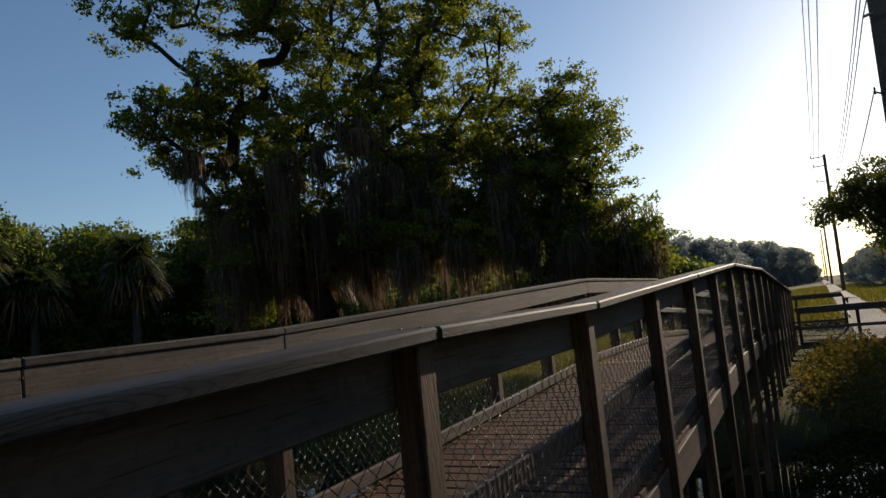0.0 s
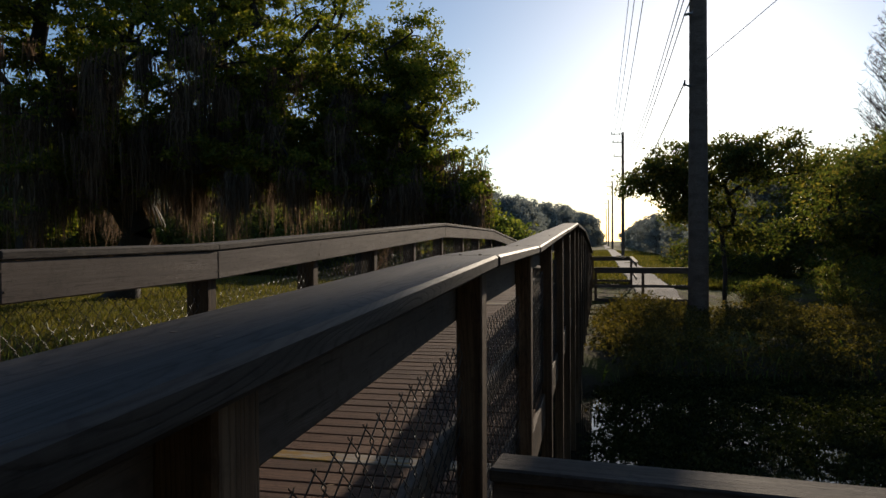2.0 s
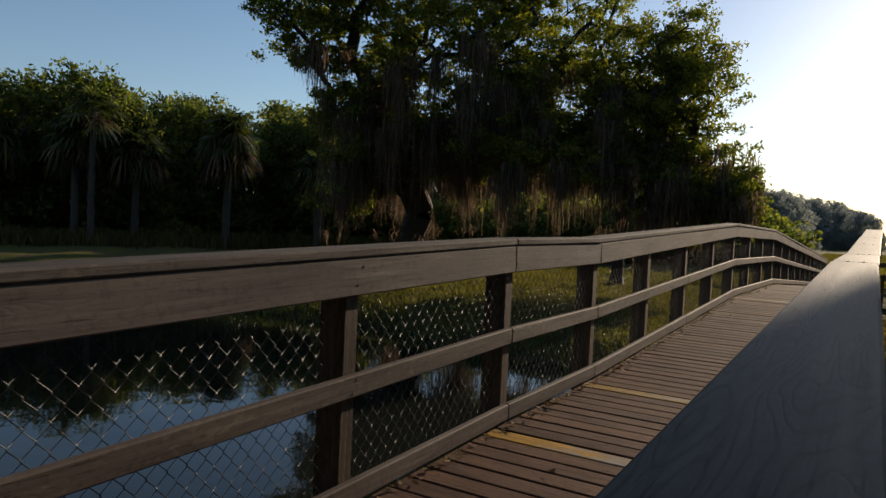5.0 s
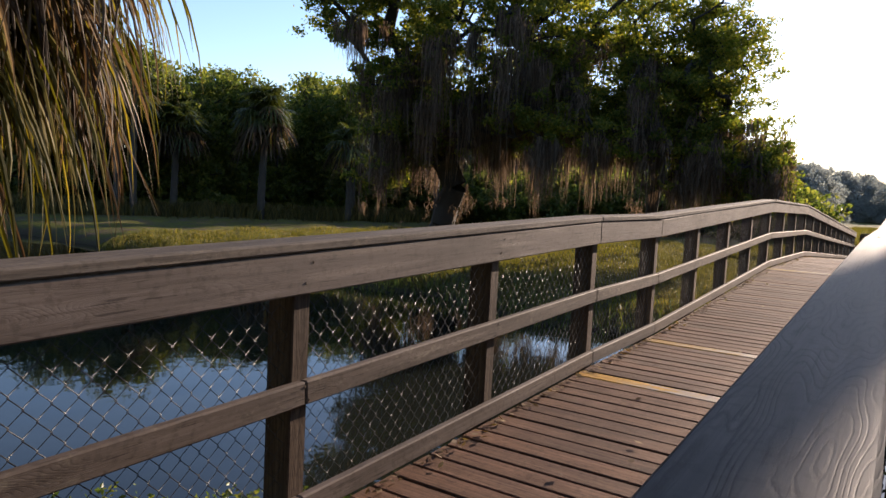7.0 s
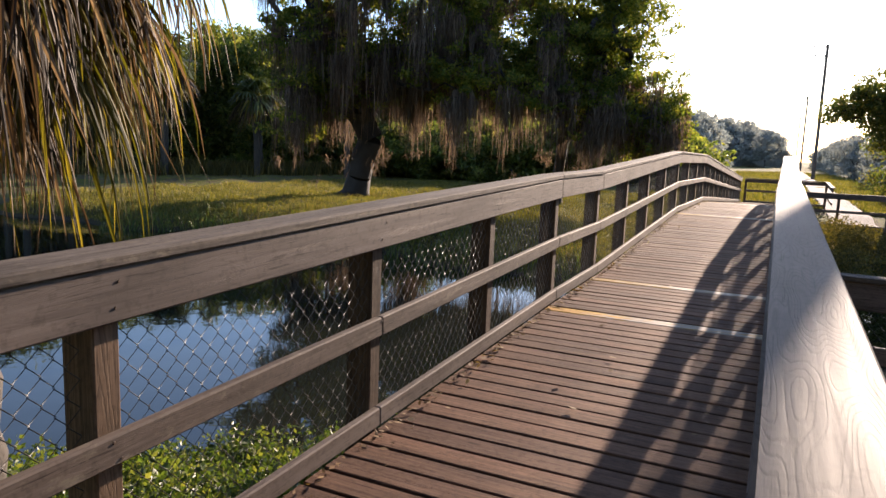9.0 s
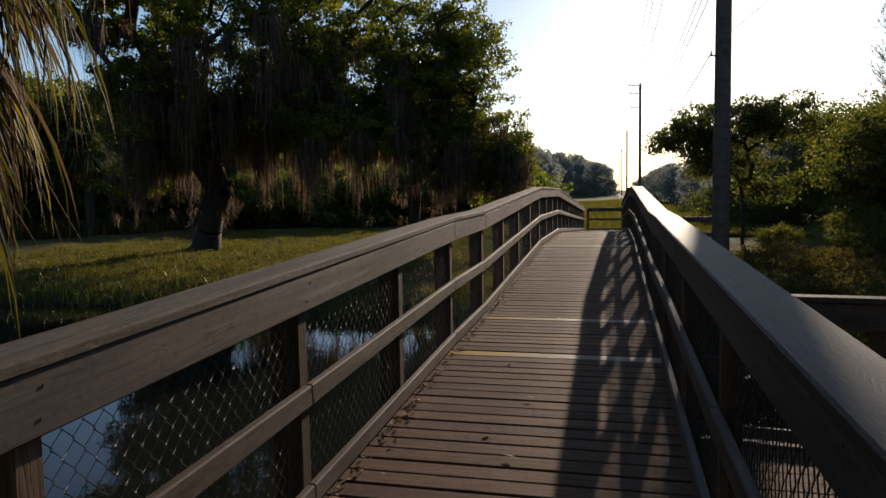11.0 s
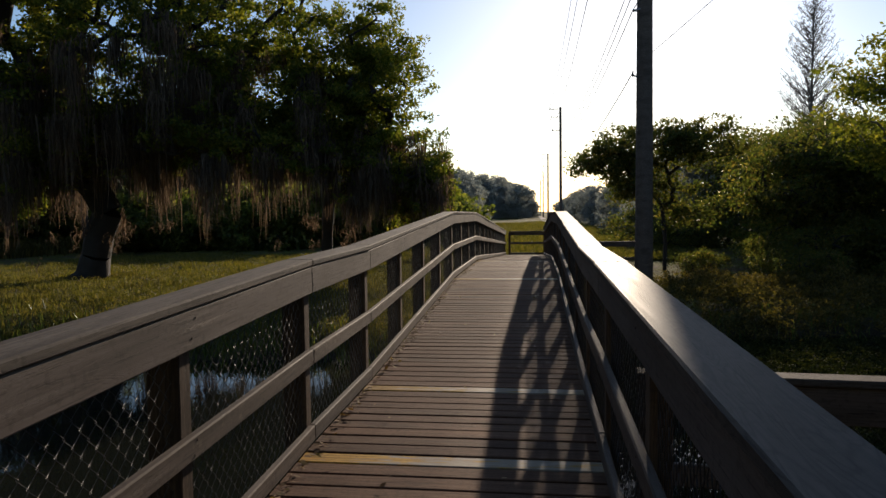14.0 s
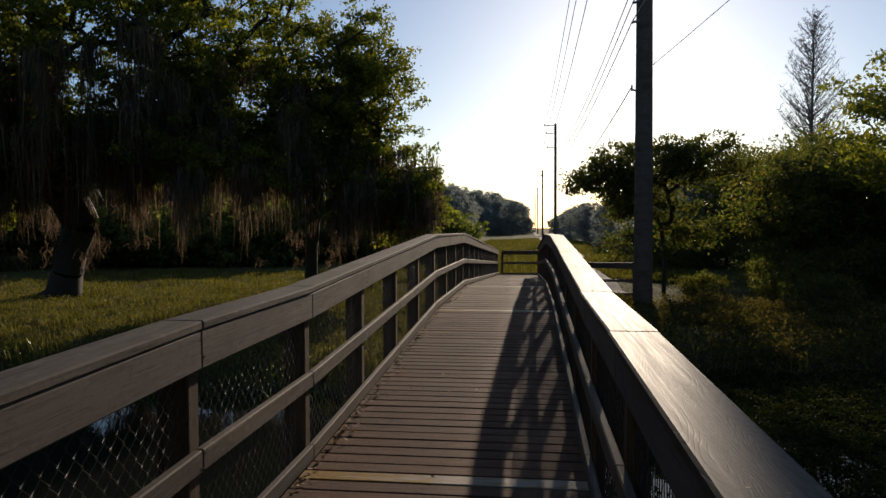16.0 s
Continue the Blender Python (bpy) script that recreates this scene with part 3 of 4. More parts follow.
def build_lines():
    for x, y, top, r in POLES:
        utility_pole(x, y, top, r)
    p = POLES[0]
    b = thing("cable_bracket", (p[0] - 0.3, p[1] - 0.1, 6.4), "small dark cable bracket fixed to the pole", "bracket")
    board("arm", (p[0] - 0.22, p[1] - 0.2, 6.35), (p[0] - 0.42, p[1] - 0.25, 6.42), 0.04, 0.05, M_CABLE, b)
    board("clamp", (p[0] - 0.42, p[1] - 0.25, 6.36), (p[0] - 0.42, p[1] - 0.25, 6.56), 0.05, 0.05, M_CABLE, b)
    high = "thin dark power cable strung between the tall poles"
    for dx, h in ARMS:
        for a, c in zip(POLES[:-1], POLES[1:]):
            power_cable("power_cable", (a[0] + dx, a[1] - 0.2, a[2] - h + 0.3), (c[0] + dx, c[1] - 0.2, c[2] - h + 0.3), 1.1, 0.021 if a[1] < 30 else 0.024, high)
        a = POLES[0]
        power_cable("power_cable", (a[0] + dx - 0.4, a[1] - 70, a[2] - h + 0.3), (a[0] + dx, a[1] - 0.2, a[2] - h + 0.3), 1.1, 0.021, high)
    for x, z in ((2.21, 9.80), (2.17, 9.18), (2.14, 8.56)):
        # ribbed insulators standing out from the pole
        s = np.linspace(0, 1, 15)
        r = np.where(np.arange(15) % 2 == 0, 0.03, 0.055)
        V, Q = tube_arrays(np.stack([2.39 + (x - 2.39) * s, np.full(15, 21.95), z + 0.05 * (1 - s)], 1), r, 8)
        ob = new("line_insulator", mesh_np("line_insulator", V - np.array([2.39, 21.95, z]), Q, M_INSUL, True))
        ob.location = (2.39, 21.95, z)
        tagged(ob, "ribbed grey insulator fixed sideways to the pole", "insulator", "pole insulators")
        power_cable("power_cable", (x, 21.95, z + 0.02), (2.3 + (x - 2.14) * 2, 91.8, z + 2.6), 1.2, 0.018, "thin dark power cable on the lower insulators")
        power_cable("power_cable", (x - 0.3, -48, z + 0.4), (x, 21.95, z + 0.02), 1.2, 0.018, "thin dark power cable on the lower insulators")
    power_cable("power_cable", (2.13, 21.85, 6.5), (2.25, 91.8, 8.2), 1.2, 0.02, "thin dark telephone cable below the power cables")
    power_cable("power_cable", (2.79, 22.1, 7.2), (16.0, 25.0, 19.2), 0.2, 0.012, "thin guy cable running from the pole")


build_lines()


# ---- trees ----
def ellipsoid_points(rng, n, centre, radii, shell=0.5):
    d = rng.normal(size=(n, 3))
    d /= np.linalg.norm(d, axis=1)[:, None]
    r = rng.uniform(0, 1, n) ** (1 / 3)
    r = r * (1 - shell) + shell * rng.uniform(0.75, 1.0, n)
    return np.asarray(centre) + d * r[:, None] * np.asarray(radii)


def grow(rng, trunk, centres, r_tip=0.02, r_max=0.6, wander=0.25, power=2.2):
    """Joins each leaf clump to the nearest limb already there; limbs thicken towards the trunk."""
    trunk = np.asarray(trunk, float)
    nodes, parent = [trunk[0]], [-1]
    for p in trunk[1:]:
        nodes.append(p)
        parent.append(len(nodes) - 2)
    fork = trunk[-1]
    order = np.argsort(np.linalg.norm(centres - fork, axis=1))
    tips = []
    for c in centres[order]:
        N = np.asarray(nodes)
        cost = np.linalg.norm(N - c, axis=1) + 0.25 * np.linalg.norm(N - fork, axis=1)
        cost[: len(trunk) - 1] += 3.0
        k = int(np.argmin(cost))
        a = N[k]
        d = np.linalg.norm(c - a)
        steps = max(2, int(d / 0.7))
        bend = rng.normal(size=3) * wander * d * 0.35 + np.array([0, 0, 0.08 * d])
        for s in range(1, steps + 1):
            u = s / steps
            nodes.append(a * (1 - u) + c * u + bend * math.sin(math.pi * u) + rng.normal(size=3) * 0.03 * (u < 1))
            parent.append(k)
            k = len(nodes) - 1
        tips.append(k)
    load = np.zeros(len(nodes))
    for k in tips:
        load[k] += 1
    for k in range(len(nodes) - 1, 0, -1):
        load[parent[k]] += load[k]
    rad = np.minimum(r_max, r_tip * np.maximum(load, 0.6) ** (1 / power))
    parts = []
    N = np.asarray(nodes)
    for k in range(1, len(nodes)):
        p = parent[k]
        r0 = min(rad[p], rad[k] * 1.7)
        parts.append(tube_arrays([N[p], N[k]], [r0, rad[k]], 7 if rad[k] > 0.12 else 5 if rad[k] > 0.035 else 3))
    return join_arrays(parts), N[tips]


def clump_leaves(rng, tips, per, spread, size, aspect=0.5, flat=0.6, sub=6, tight=0.42):
    """Each limb's end carries several tight tufts of leaves."""
    c = np.repeat(tips, sub, axis=0)
    c = c + np.clip(rng.normal(size=c.shape), -1.5, 1.5) * np.asarray([spread, spread, spread * flat])
    k = max(1, per // sub)
    t = np.repeat(c, k, axis=0)
    o = rng.normal(size=t.shape) * np.asarray([spread, spread, spread * flat]) * tight
    return leaf_arrays(t + o, o / spread + np.array([0, 0, 0.2]), size, rng, aspect)


def moss_arrays(rng, tops, length, strands=10):
    """Hanging tufts: narrow wavy ribbons that thin out downwards."""
    parts = []
    for p in tops:
        L0 = min(length * rng.uniform(0.35, 1.5), max(0.35, p[2] - rng.uniform(1.3, 3.2)))
        wide = rng.uniform(0.05, 0.16)
        for s in range(strands):
            L = L0 * rng.uniform(0.12, 1.0)
            q0 = rng.uniform(0, 0.35)
            a = rng.uniform(0, 2 * math.pi)
            w = rng.uniform(0.010, 0.028)
            q = p + np.array([rng.normal() * wide, rng.normal() * wide, 0])
            z = np.linspace(0, 1, 5)
            wob = np.cumsum(rng.normal(size=(5, 2)) * 0.05, axis=0)
            c = q + np.stack([wob[:, 0], wob[:, 1], -z * L - q0], 1)
            side = np.array([math.cos(a), math.sin(a), 0]) * w
            tap = (1 - z * 0.85)[:, None]
            V = np.concatenate([c - side * tap, c + side * tap])
            Q = np.array([(i, i + 1, i + 6, i + 5) for i in range(4)])
            parts.append((V, Q))
    return join_arrays(parts)


def place_tree(name, base, label, group, wood_me, crown_me, moss_me=None, turn=0.0, scale=1.0, crown_label=""):
    t = thing(name, base, label, "tree", group)
    t.rotation_euler = (0, 0, turn)
    t.scale = (scale, scale, scale)
    for n, me in (("trunk", wood_me), ("crown", crown_me), ("hanging_moss", moss_me)):
        if me:
            ob = new(n, me)
            ob.parent = t
    return t


def sight(az, el, d):
    """A place by its bearing from the start of the walk."""
    a, e = radians(az), radians(el)
    return np.array([0.15 + d * math.sin(a), d * math.cos(a), 1.65 + d * math.tan(e)])


def oak(rng, base, lobes, trunk, r_tip, r_max, label, moss_n, moss_len, moss_top, low, leaf_size, per):
    """low: heights of the crown's underside at places across it."""
    base = np.asarray(base)
    cs = np.concatenate([ellipsoid_points(rng, n, sight(*c) - base, r, 0.45) for c, r, n in lobes])
    cs = cs[cs[:, 2] > np.interp(cs[:, 0], *low)]
    (V, Q), tips = grow(rng, trunk, cs, r_tip, r_max)
    ang = np.arctan2(V[:, 1], V[:, 0])
    foot = V[:, 2] < 0.9
    flare = np.where(foot, 1 + 0.9 * np.clip(0.9 - V[:, 2], 0, 1.2) ** 2 * (1 + 0.6 * np.sin(ang * 5 + 1) + 0.3 * np.sin(ang * 3)), 1.0)
    V[:, 0] *= flare
    V[:, 1] *= flare
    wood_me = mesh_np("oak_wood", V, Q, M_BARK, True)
    crown = mesh_np("oak_crown", *clump_leaves(rng, tips, per, 0.60, leaf_size, 0.55, 0.58, 5, 0.30), M_OAKLEAF)
    hang = tips[(tips[:, 2] < moss_top) & (tips[:, 2] > 3.3) & (tips[:, 0] > -1.8)]
    heart = hang[rng.integers(0, len(hang), moss_n // 9)]
    tops = heart[rng.integers(0, len(heart), moss_n)] + rng.normal(size=(moss_n, 3)) * np.array([0.28, 0.28, 0.25]) + np.array([0, 0, -0.25])
    # more of it on the open side towards the pond
    tops = tops + np.array([0.5, -0.85, 0]) * rng.uniform(0, 1.0, moss_n)[:, None]
    k = moss_n // 45
    a, r = rng.uniform(0, 6.28, k), 0.35 + rng.exponential(0.9, k)
    ring = np.stack([np.cos(a) * r + 0.3, np.sin(a) * r, rng.uniform(1.2, 3.2, k)], 1)
    moss = mesh_np("oak_moss", *moss_arrays(rng, np.concatenate([tops, ring]), moss_len, 20), M_MOSS)
    place_tree("oak_tree", base, label, "oaks by the pond", wood_me, crown, moss)


def build_oaks():
    rng = np.random.default_rng(11)
    oak(rng, (-18.6, 23.2, -0.6), [
        ((-35.5, 12, 29), (4.8, 4.6, 4.0), 150), ((-32, 24, 29), (5.2, 4.2, 3.6), 100), ((-45.0, 19.0, 28), (2.2, 2.0, 1.1), 20), ((-50, 16.8, 27), (1.3, 1.3, 0.8), 9), ((-50.5, 24, 27), (1.4, 1.4, 1.2), 9),
        ((-44, 26, 28), (3.2, 2.8, 2.0), 34), ((-25.5, 19.5, 30), (3.0, 3.4, 4.2), 66), ((-33, 6.0, 28), (6.2, 3.8, 2.0), 112), ((-46.8, 15.0, 29), (2.0, 2.0, 1.6), 26), ((-43.5, 8, 28), (1.6, 1.8, 2.0), 26), ((-40, 2.6, 27), (3.6, 2.6, 1.5), 56), ((-25, 10.5, 29), (3.4, 3.2, 2.2), 44)],
        [(-0.15, 0, -0.4), (0.0, 0, 0.35), (0.28, -0.1, 1.0), (0.45, -0.1, 1.7), (0.95, -0.2, 2.7)], 0.034, 0.55,
        "large spreading live oak hung with grey moss", 1000, 2.1, 9.5, ((-3.0, 1.5), (1.5, 4.6)), 0.165, 330)
    oak(rng, (-9.9, 26.2, -0.55), [
        ((-16.7, 15.2, 27), (1.3, 1.6, 1.2), 26), ((-16.4, 11.0, 27), (1.6, 1.8, 1.6), 36), ((-15.2, 5.5, 27), (1.6, 1.9, 1.6), 46), ((-20.8, 14.0, 28), (1.6, 1.8, 2.0), 28), ((-20.5, 9.5, 28), (2.2, 2.6, 2.2), 44), ((-20.5, 9.0, 27), (2.8, 2.4, 1.3), 26), ((-20.0, 4.6, 26.2), (1.7, 1.3, 1.2), 24), ((-13.0, 2.6, 26), (1.1, 1.3, 1.2), 26)],
        [(0, 0, -0.4), (0.02, 0, 0.5), (0.1, -0.1, 1.6), (0.25, -0.2, 2.9)], 0.03, 0.24,
        "smaller live oak with moss and lit yellow-green leaves", 460, 1.9, 7.0, ((1.2, 2.6), (4.2, 1.2)), 0.15, 280)


build_oaks()


def broadleaf(seed, tall, wide, clumps, per, spread, size, leaf_mat, bark, low=0.25, r_max=0.25):
    rng = np.random.default_rng(seed)
    cs = np.concatenate([ellipsoid_points(rng, int(clumps * f), (rng.normal() * wide * 0.2, rng.normal() * wide * 0.2, tall * h), (wide * r, wide * r, tall * v), 0.4)
                         for h, r, v, f in ((0.62, 0.85, 0.3, 0.5), (0.8, 0.55, 0.19, 0.22), (0.4, 0.75, 0.18, 0.2)) + (((0.16, 0.9, 0.13, 0.22),) if low < 0.05 else ())])
    cs = cs[cs[:, 2] > tall * low]
    (V, Q), tips = grow(rng, [(0, 0, -0.4), (rng.normal() * 0.1, rng.normal() * 0.1, tall * 0.15), (rng.normal() * 0.2, rng.normal() * 0.2, tall * 0.3)], cs, 0.025, r_max)
    return mesh_np("tree_wood", V, Q, bark, True), mesh_np("tree_crown", *clump_leaves(rng, tips, per, spread, size), leaf_mat)


def fan_frond(rng, origin, out, size, droop, blades=26, wide=1.0):
    """A fan-shaped palm leaf: pleated blades on a stalk; droop pulls the tips down."""
    out = np.asarray(out, float)
    out /= np.linalg.norm(out)
    side = np.cross(out, [0, 0, 1.0])
    side /= np.linalg.norm(side) + 1e-9
    nrm = np.cross(side, out)
    hub = origin + out * size * 0.75 + np.array([0, 0, -droop * size * 0.12])
    parts = [tube_arrays([origin, origin + out * size * 0.4 + np.array([0, 0, 0.03]), hub], [0.02, 0.014, 0.01], 4)]
    for k in range(blades):
        a = (k / (blades - 1) - 0.5) * math.radians(250) + rng.normal() * 0.03
        d = out * math.cos(a) + side * math.sin(a)
        L = size * (0.75 + 0.3 * math.cos(a * 0.8)) * rng.uniform(0.85, 1.1)
        t = np.linspace(0, 1, 5)
        c = hub + d * (t * L)[:, None] + nrm * (0.10 * L * np.sin(t * 1.5))[:, None]
        c[:, 2] -= droop * L * (t ** 2) * rng.uniform(0.8, 1.25)
        w = np.cross(d, nrm)
        wd = (0.019 * wide * size * np.array([0.5, 1.0, 0.95, 0.6, 0.08]))[:, None] * 1.15
        V = np.concatenate([c - w * wd + nrm * wd * 0.4, c + w * wd + nrm * wd * 0.4])
        parts.append((V, np.array([(i, i + 1, i + 6, i + 5) for i in range(4)])))
    return parts


def palm_meshes(seed, tall, crown_r, green, dead, trunk_r=0.17, gold=0, count=26, wide=1.0):
    rng = np.random.default_rng(seed)
    z = np.linspace(-0.4, tall, 24)
    V, Q = tube_arrays(np.stack([0.03 * np.sin(z), 0.03 * np.cos(z * 0.8), z], 1), trunk_r * (1 + 0.10 * np.sin(np.arange(24) * 2.1)) * np.linspace(1.2, 0.95, 24), 12)
    trunk = mesh_np("palm_trunk", V, Q, M_PALMBARK, True)

    def fronds(n, el0, el1, droop0, droop1, mat, name):
        parts = []
        for k in range(n):
            a, el = k * 2.39996 + rng.normal() * 0.2, radians(rng.uniform(el0, el1))
            out = (math.cos(a) * math.cos(el), math.sin(a) * math.cos(el), math.sin(el))
            parts += fan_frond(rng, np.array([0, 0, tall + rng.uniform(-0.15, 0.15)]), out, crown_r * rng.uniform(0.8, 1.1), rng.uniform(droop0, droop1), count, wide)
        return mesh_np(name, *join_arrays(parts), mat)
    return trunk, fronds(green, -30, 70, 0.3, 0.9, M_PALMLEAF, "palm_crown"), fronds(dead, -50, 0, 0.7, 1.25, M_DEADPALM, "palm_skirt"), (fronds(gold, -35, 25, 0.8, 1.35, M_GOLDPALM, "palm_gold") if gold else None)


def place_palm(base, meshes, label, group, turn=0.0, scale=1.0):
    t = thing("palm_tree", base, label, "palm tree", group)
    t.rotation_euler, t.scale = (0, 0, turn), (scale, scale, scale)
    for n, me in zip(("trunk", "crown", "dead_fronds", "yellow_fronds"), meshes):
        if me:
            ob = new(n, me)
            ob.parent = t
    return t


def hanging_frond(rng, crown, az, el, reach, length, leaflets=26):
    """A fan leaf on an arching stalk whose narrow leaflets bend over and hang, each twisted its own way."""
    out = np.array([math.cos(az) * math.cos(el), math.sin(az) * math.cos(el), math.sin(el)])
    side = np.array([-math.sin(az), math.cos(az), 0.0])
    up = np.cross(out, side)
    hub = crown + out * reach + np.array([0, 0, -0.12 * reach])
    parts = [tube_arrays([crown, crown + out * reach * 0.5 + np.array([0, 0, 0.05]), hub], [0.022, 0.015, 0.010], 4)]
    t = np.linspace(0, 1, 8)[:, None]
    for k in range(leaflets):
        a = (k / (leaflets - 1) - 0.5) * radians(210) + rng.normal() * 0.06
        d = out * math.cos(a) + side * math.sin(a) + up * rng.normal() * 0.12
        L = length * (0.72 + 0.3 * math.cos(a)) * rng.uniform(0.75, 1.15)
        sway = rng.normal(size=3) * np.array([0.07, 0.07, 0.02]) * L
        c = hub + d * 0.55 * L * (1 - (1 - t) ** 2) + np.array([0, 0, -0.86]) * L * t ** 1.7 + sway * t ** 3
        T = np.gradient(c, axis=0)
        T /= np.linalg.norm(T, axis=1)[:, None]
        s = np.cross(T, np.array([math.cos(az), math.sin(az), 0.25]) + rng.normal(size=3) * 0.55)
        s /= np.linalg.norm(s, axis=1)[:, None] + 1e-9
        n = np.cross(s, T)
        w = rng.uniform(0.008, 0.0145) * np.array([0.55, 0.9, 1.0, 1.0, 0.9, 0.7, 0.42, 0.06])[:, None]
        # each leaflet is folded along its middle
        V = np.concatenate([c - s * w, c + n * w * 0.45, c + s * w])
        Q = np.array([(r * 8 + i, r * 8 + i + 1, r * 8 + i + 9, r * 8 + i + 8) for r in range(2) for i in range(7)])
        parts.append((V, Q))
    return parts


def build_near_palm():
    rng = np.random.default_rng(58)
    tall = 3.85
    z = np.linspace(-0.4, tall, 30)
    V, Q = tube_arrays(np.stack([0.03 * np.sin(z), 0.03 * np.cos(z * 0.8), z], 1), 0.19 * (1 + 0.10 * np.sin(np.arange(30) * 2.1)) * np.linspace(1.2, 0.95, 30), 14)
    trunk = mesh_np("palm_trunk", V, Q, M_PALMBARK, True)
    sets = {"palm_crown": [], "palm_skirt": [], "palm_gold": []}
    for k in range(190):
        az, el = k * 2.39996 + rng.normal() * 0.15, rng.uniform(-42, 58)
        kind = "palm_crown" if el > 30 else "palm_gold" if rng.uniform() < (0.62 if el > -8 else 0.30) else "palm_skirt"
        crown = np.array([0, 0, tall + rng.uniform(-0.30, 0.12)])
        reach = rng.uniform(0.78, 1.05) * (1.0 if el > -10 else 0.8)
        sets[kind] += hanging_frond(rng, crown, az, radians(el), reach, rng.uniform(0.78, 1.08))
    # short leaf bases and dry shreds that fill the heart of the crown
    for k in range(46):
        sets["palm_skirt"] += hanging_frond(rng, np.array([0, 0, tall - rng.uniform(0.1, 0.75)]), rng.uniform(0, 6.28), radians(rng.uniform(-60, -15)), rng.uniform(0.35, 0.6), rng.uniform(0.5, 0.75), 20)
    mats = {"palm_crown": M_PALMLEAF, "palm_skirt": M_DEADPALM, "palm_gold": M_GOLDPALM}
    crown, skirt, gold = (mesh_np(n, *join_arrays(p), mats[n]) for n, p in sets.items())
    place_palm((-4.74, -2.05, -0.6), (trunk, crown, skirt, gold), "cabbage palm with drooping dry and yellow fronds beside the railing", "")


build_near_palm()


def build_woods():
    rng = np.random.default_rng(23)
    kinds = [broadleaf(31 + k, 12.0, 4.8, 100, 84, 0.75, 0.38, M_FOREST, M_BARK) for k in range(3)]
    under = [broadleaf(131 + k, 3.6, 3.4, 60, 72, 0.55, 0.34, M_FOREST, M_BARK, -0.02, 0.06) for k in range(2)]
    palms = [palm_meshes(41 + k, 6.4 + 1.1 * k, 1.15, 26, 2, count=15, wide=2.2) for k in range(2)]
    label = "tall dark woodland tree at the edge of the field"
    for k in range(34):
        u = k / 33
        x, y = -62 + 34 * u, -4 + 74 * u ** 1.1
        x, y = x + rng.normal() * 1.5, y + rng.normal() * 1.5
        s = rng.uniform(0.76, 0.96)
        place_tree("woodland_tree", (x, y, -0.6), label, "woodland behind the field", *kinds[k % 3], turn=rng.uniform(0, 6), scale=s)
        place_tree("woodland_tree", (x - 7 + rng.normal(), y + 6 + rng.normal(), -0.6), label, "woodland behind the field", *kinds[(k + 1) % 3], turn=rng.uniform(0, 6), scale=s * 1.1)
        for d in (0.0, 3.0, 9.0):
            place_tree("thicket", (x - d + rng.normal(), y + 0.8 * d + rng.normal(), -0.6), "dark thicket under the woodland trees", "thickets", *under[(k + int(d)) % 2], turn=rng.uniform(0, 6), scale=rng.uniform(0.9, 1.3))
        if k % 3 == 0:
            place_palm((x + 4.6 + rng.normal(), y - 4.0 + rng.normal(), -0.6), palms[(k // 2) % 2], "cabbage palm at the edge of the wood", "palms at the wood's edge", rng.uniform(0, 6), rng.uniform(0.85, 1.15))
    # broad-crowned palms that stand before the wood
    broad = [palm_meshes(47 + k, 5.9 + 0.5 * k, 1.35, 34, 16, 0.2, 6, 17, 2.4) for k in range(2)]
    for k, (x, y, sc) in enumerate(((-46.5, 19.4, 1.05), (-41.9, 21.6, 1.0), (-40.2, 24.5, 1.0), (-36.6, 28.6, 1.04), (-33.4, 33.6, 0.92), (-28.6, 37.4, 0.9))):
        place_palm((x, y, -0.55), broad[k % 2], "cabbage palm with a broad drooping crown before the wood", "palms at the wood's edge", 1.3 * k, sc)
    # unseen trees added behind the landing to shut off the low southern sky
    for k in range(22):
        a = radians(95 + 165 * k / 21)
        r = 21 + rng.uniform(-2, 3)
        place_tree("woodland_tree", (r * math.sin(a), -3 + r * math.cos(a), -0.6), "unseen tree added behind the landing to block the sky", "woodland behind the landing", *kinds[k % 3], turn=rng.uniform(0, 6), scale=rng.uniform(1.1, 1.3))
    # trees down the corridor; distance haze is put into their leaf colour
    far = [broadleaf(61 + k, 12.0, 5.2, 120, 80, 0.8, 0.46, M_HAZELEAF, M_BARK, 0.0) for k in range(3)]
    label = "broadleaf tree with haze-tinted leaves along the cleared corridor"
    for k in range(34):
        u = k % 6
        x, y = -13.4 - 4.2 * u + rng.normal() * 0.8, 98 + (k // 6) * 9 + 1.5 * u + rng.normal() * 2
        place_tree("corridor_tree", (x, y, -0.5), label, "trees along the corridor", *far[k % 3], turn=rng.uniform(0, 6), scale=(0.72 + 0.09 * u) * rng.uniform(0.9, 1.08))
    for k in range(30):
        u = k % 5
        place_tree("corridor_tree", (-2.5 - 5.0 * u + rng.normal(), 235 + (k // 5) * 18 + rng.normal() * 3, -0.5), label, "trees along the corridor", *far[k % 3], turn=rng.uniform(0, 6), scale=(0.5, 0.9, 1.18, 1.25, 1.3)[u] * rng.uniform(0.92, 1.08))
    for k in range(26):
        a, d = radians(-34 + 25.5 * k / 25), 44 + 16 * rng.uniform(0, 1) + 0.4 * k
        place_tree("thicket", (d * math.sin(a), d * math.cos(a), -0.55), "dark thicket beyond the oaks", "thickets", *under[k % 2], turn=rng.uniform(0, 6), scale=rng.uniform(0.9, 1.4))
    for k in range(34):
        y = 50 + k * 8
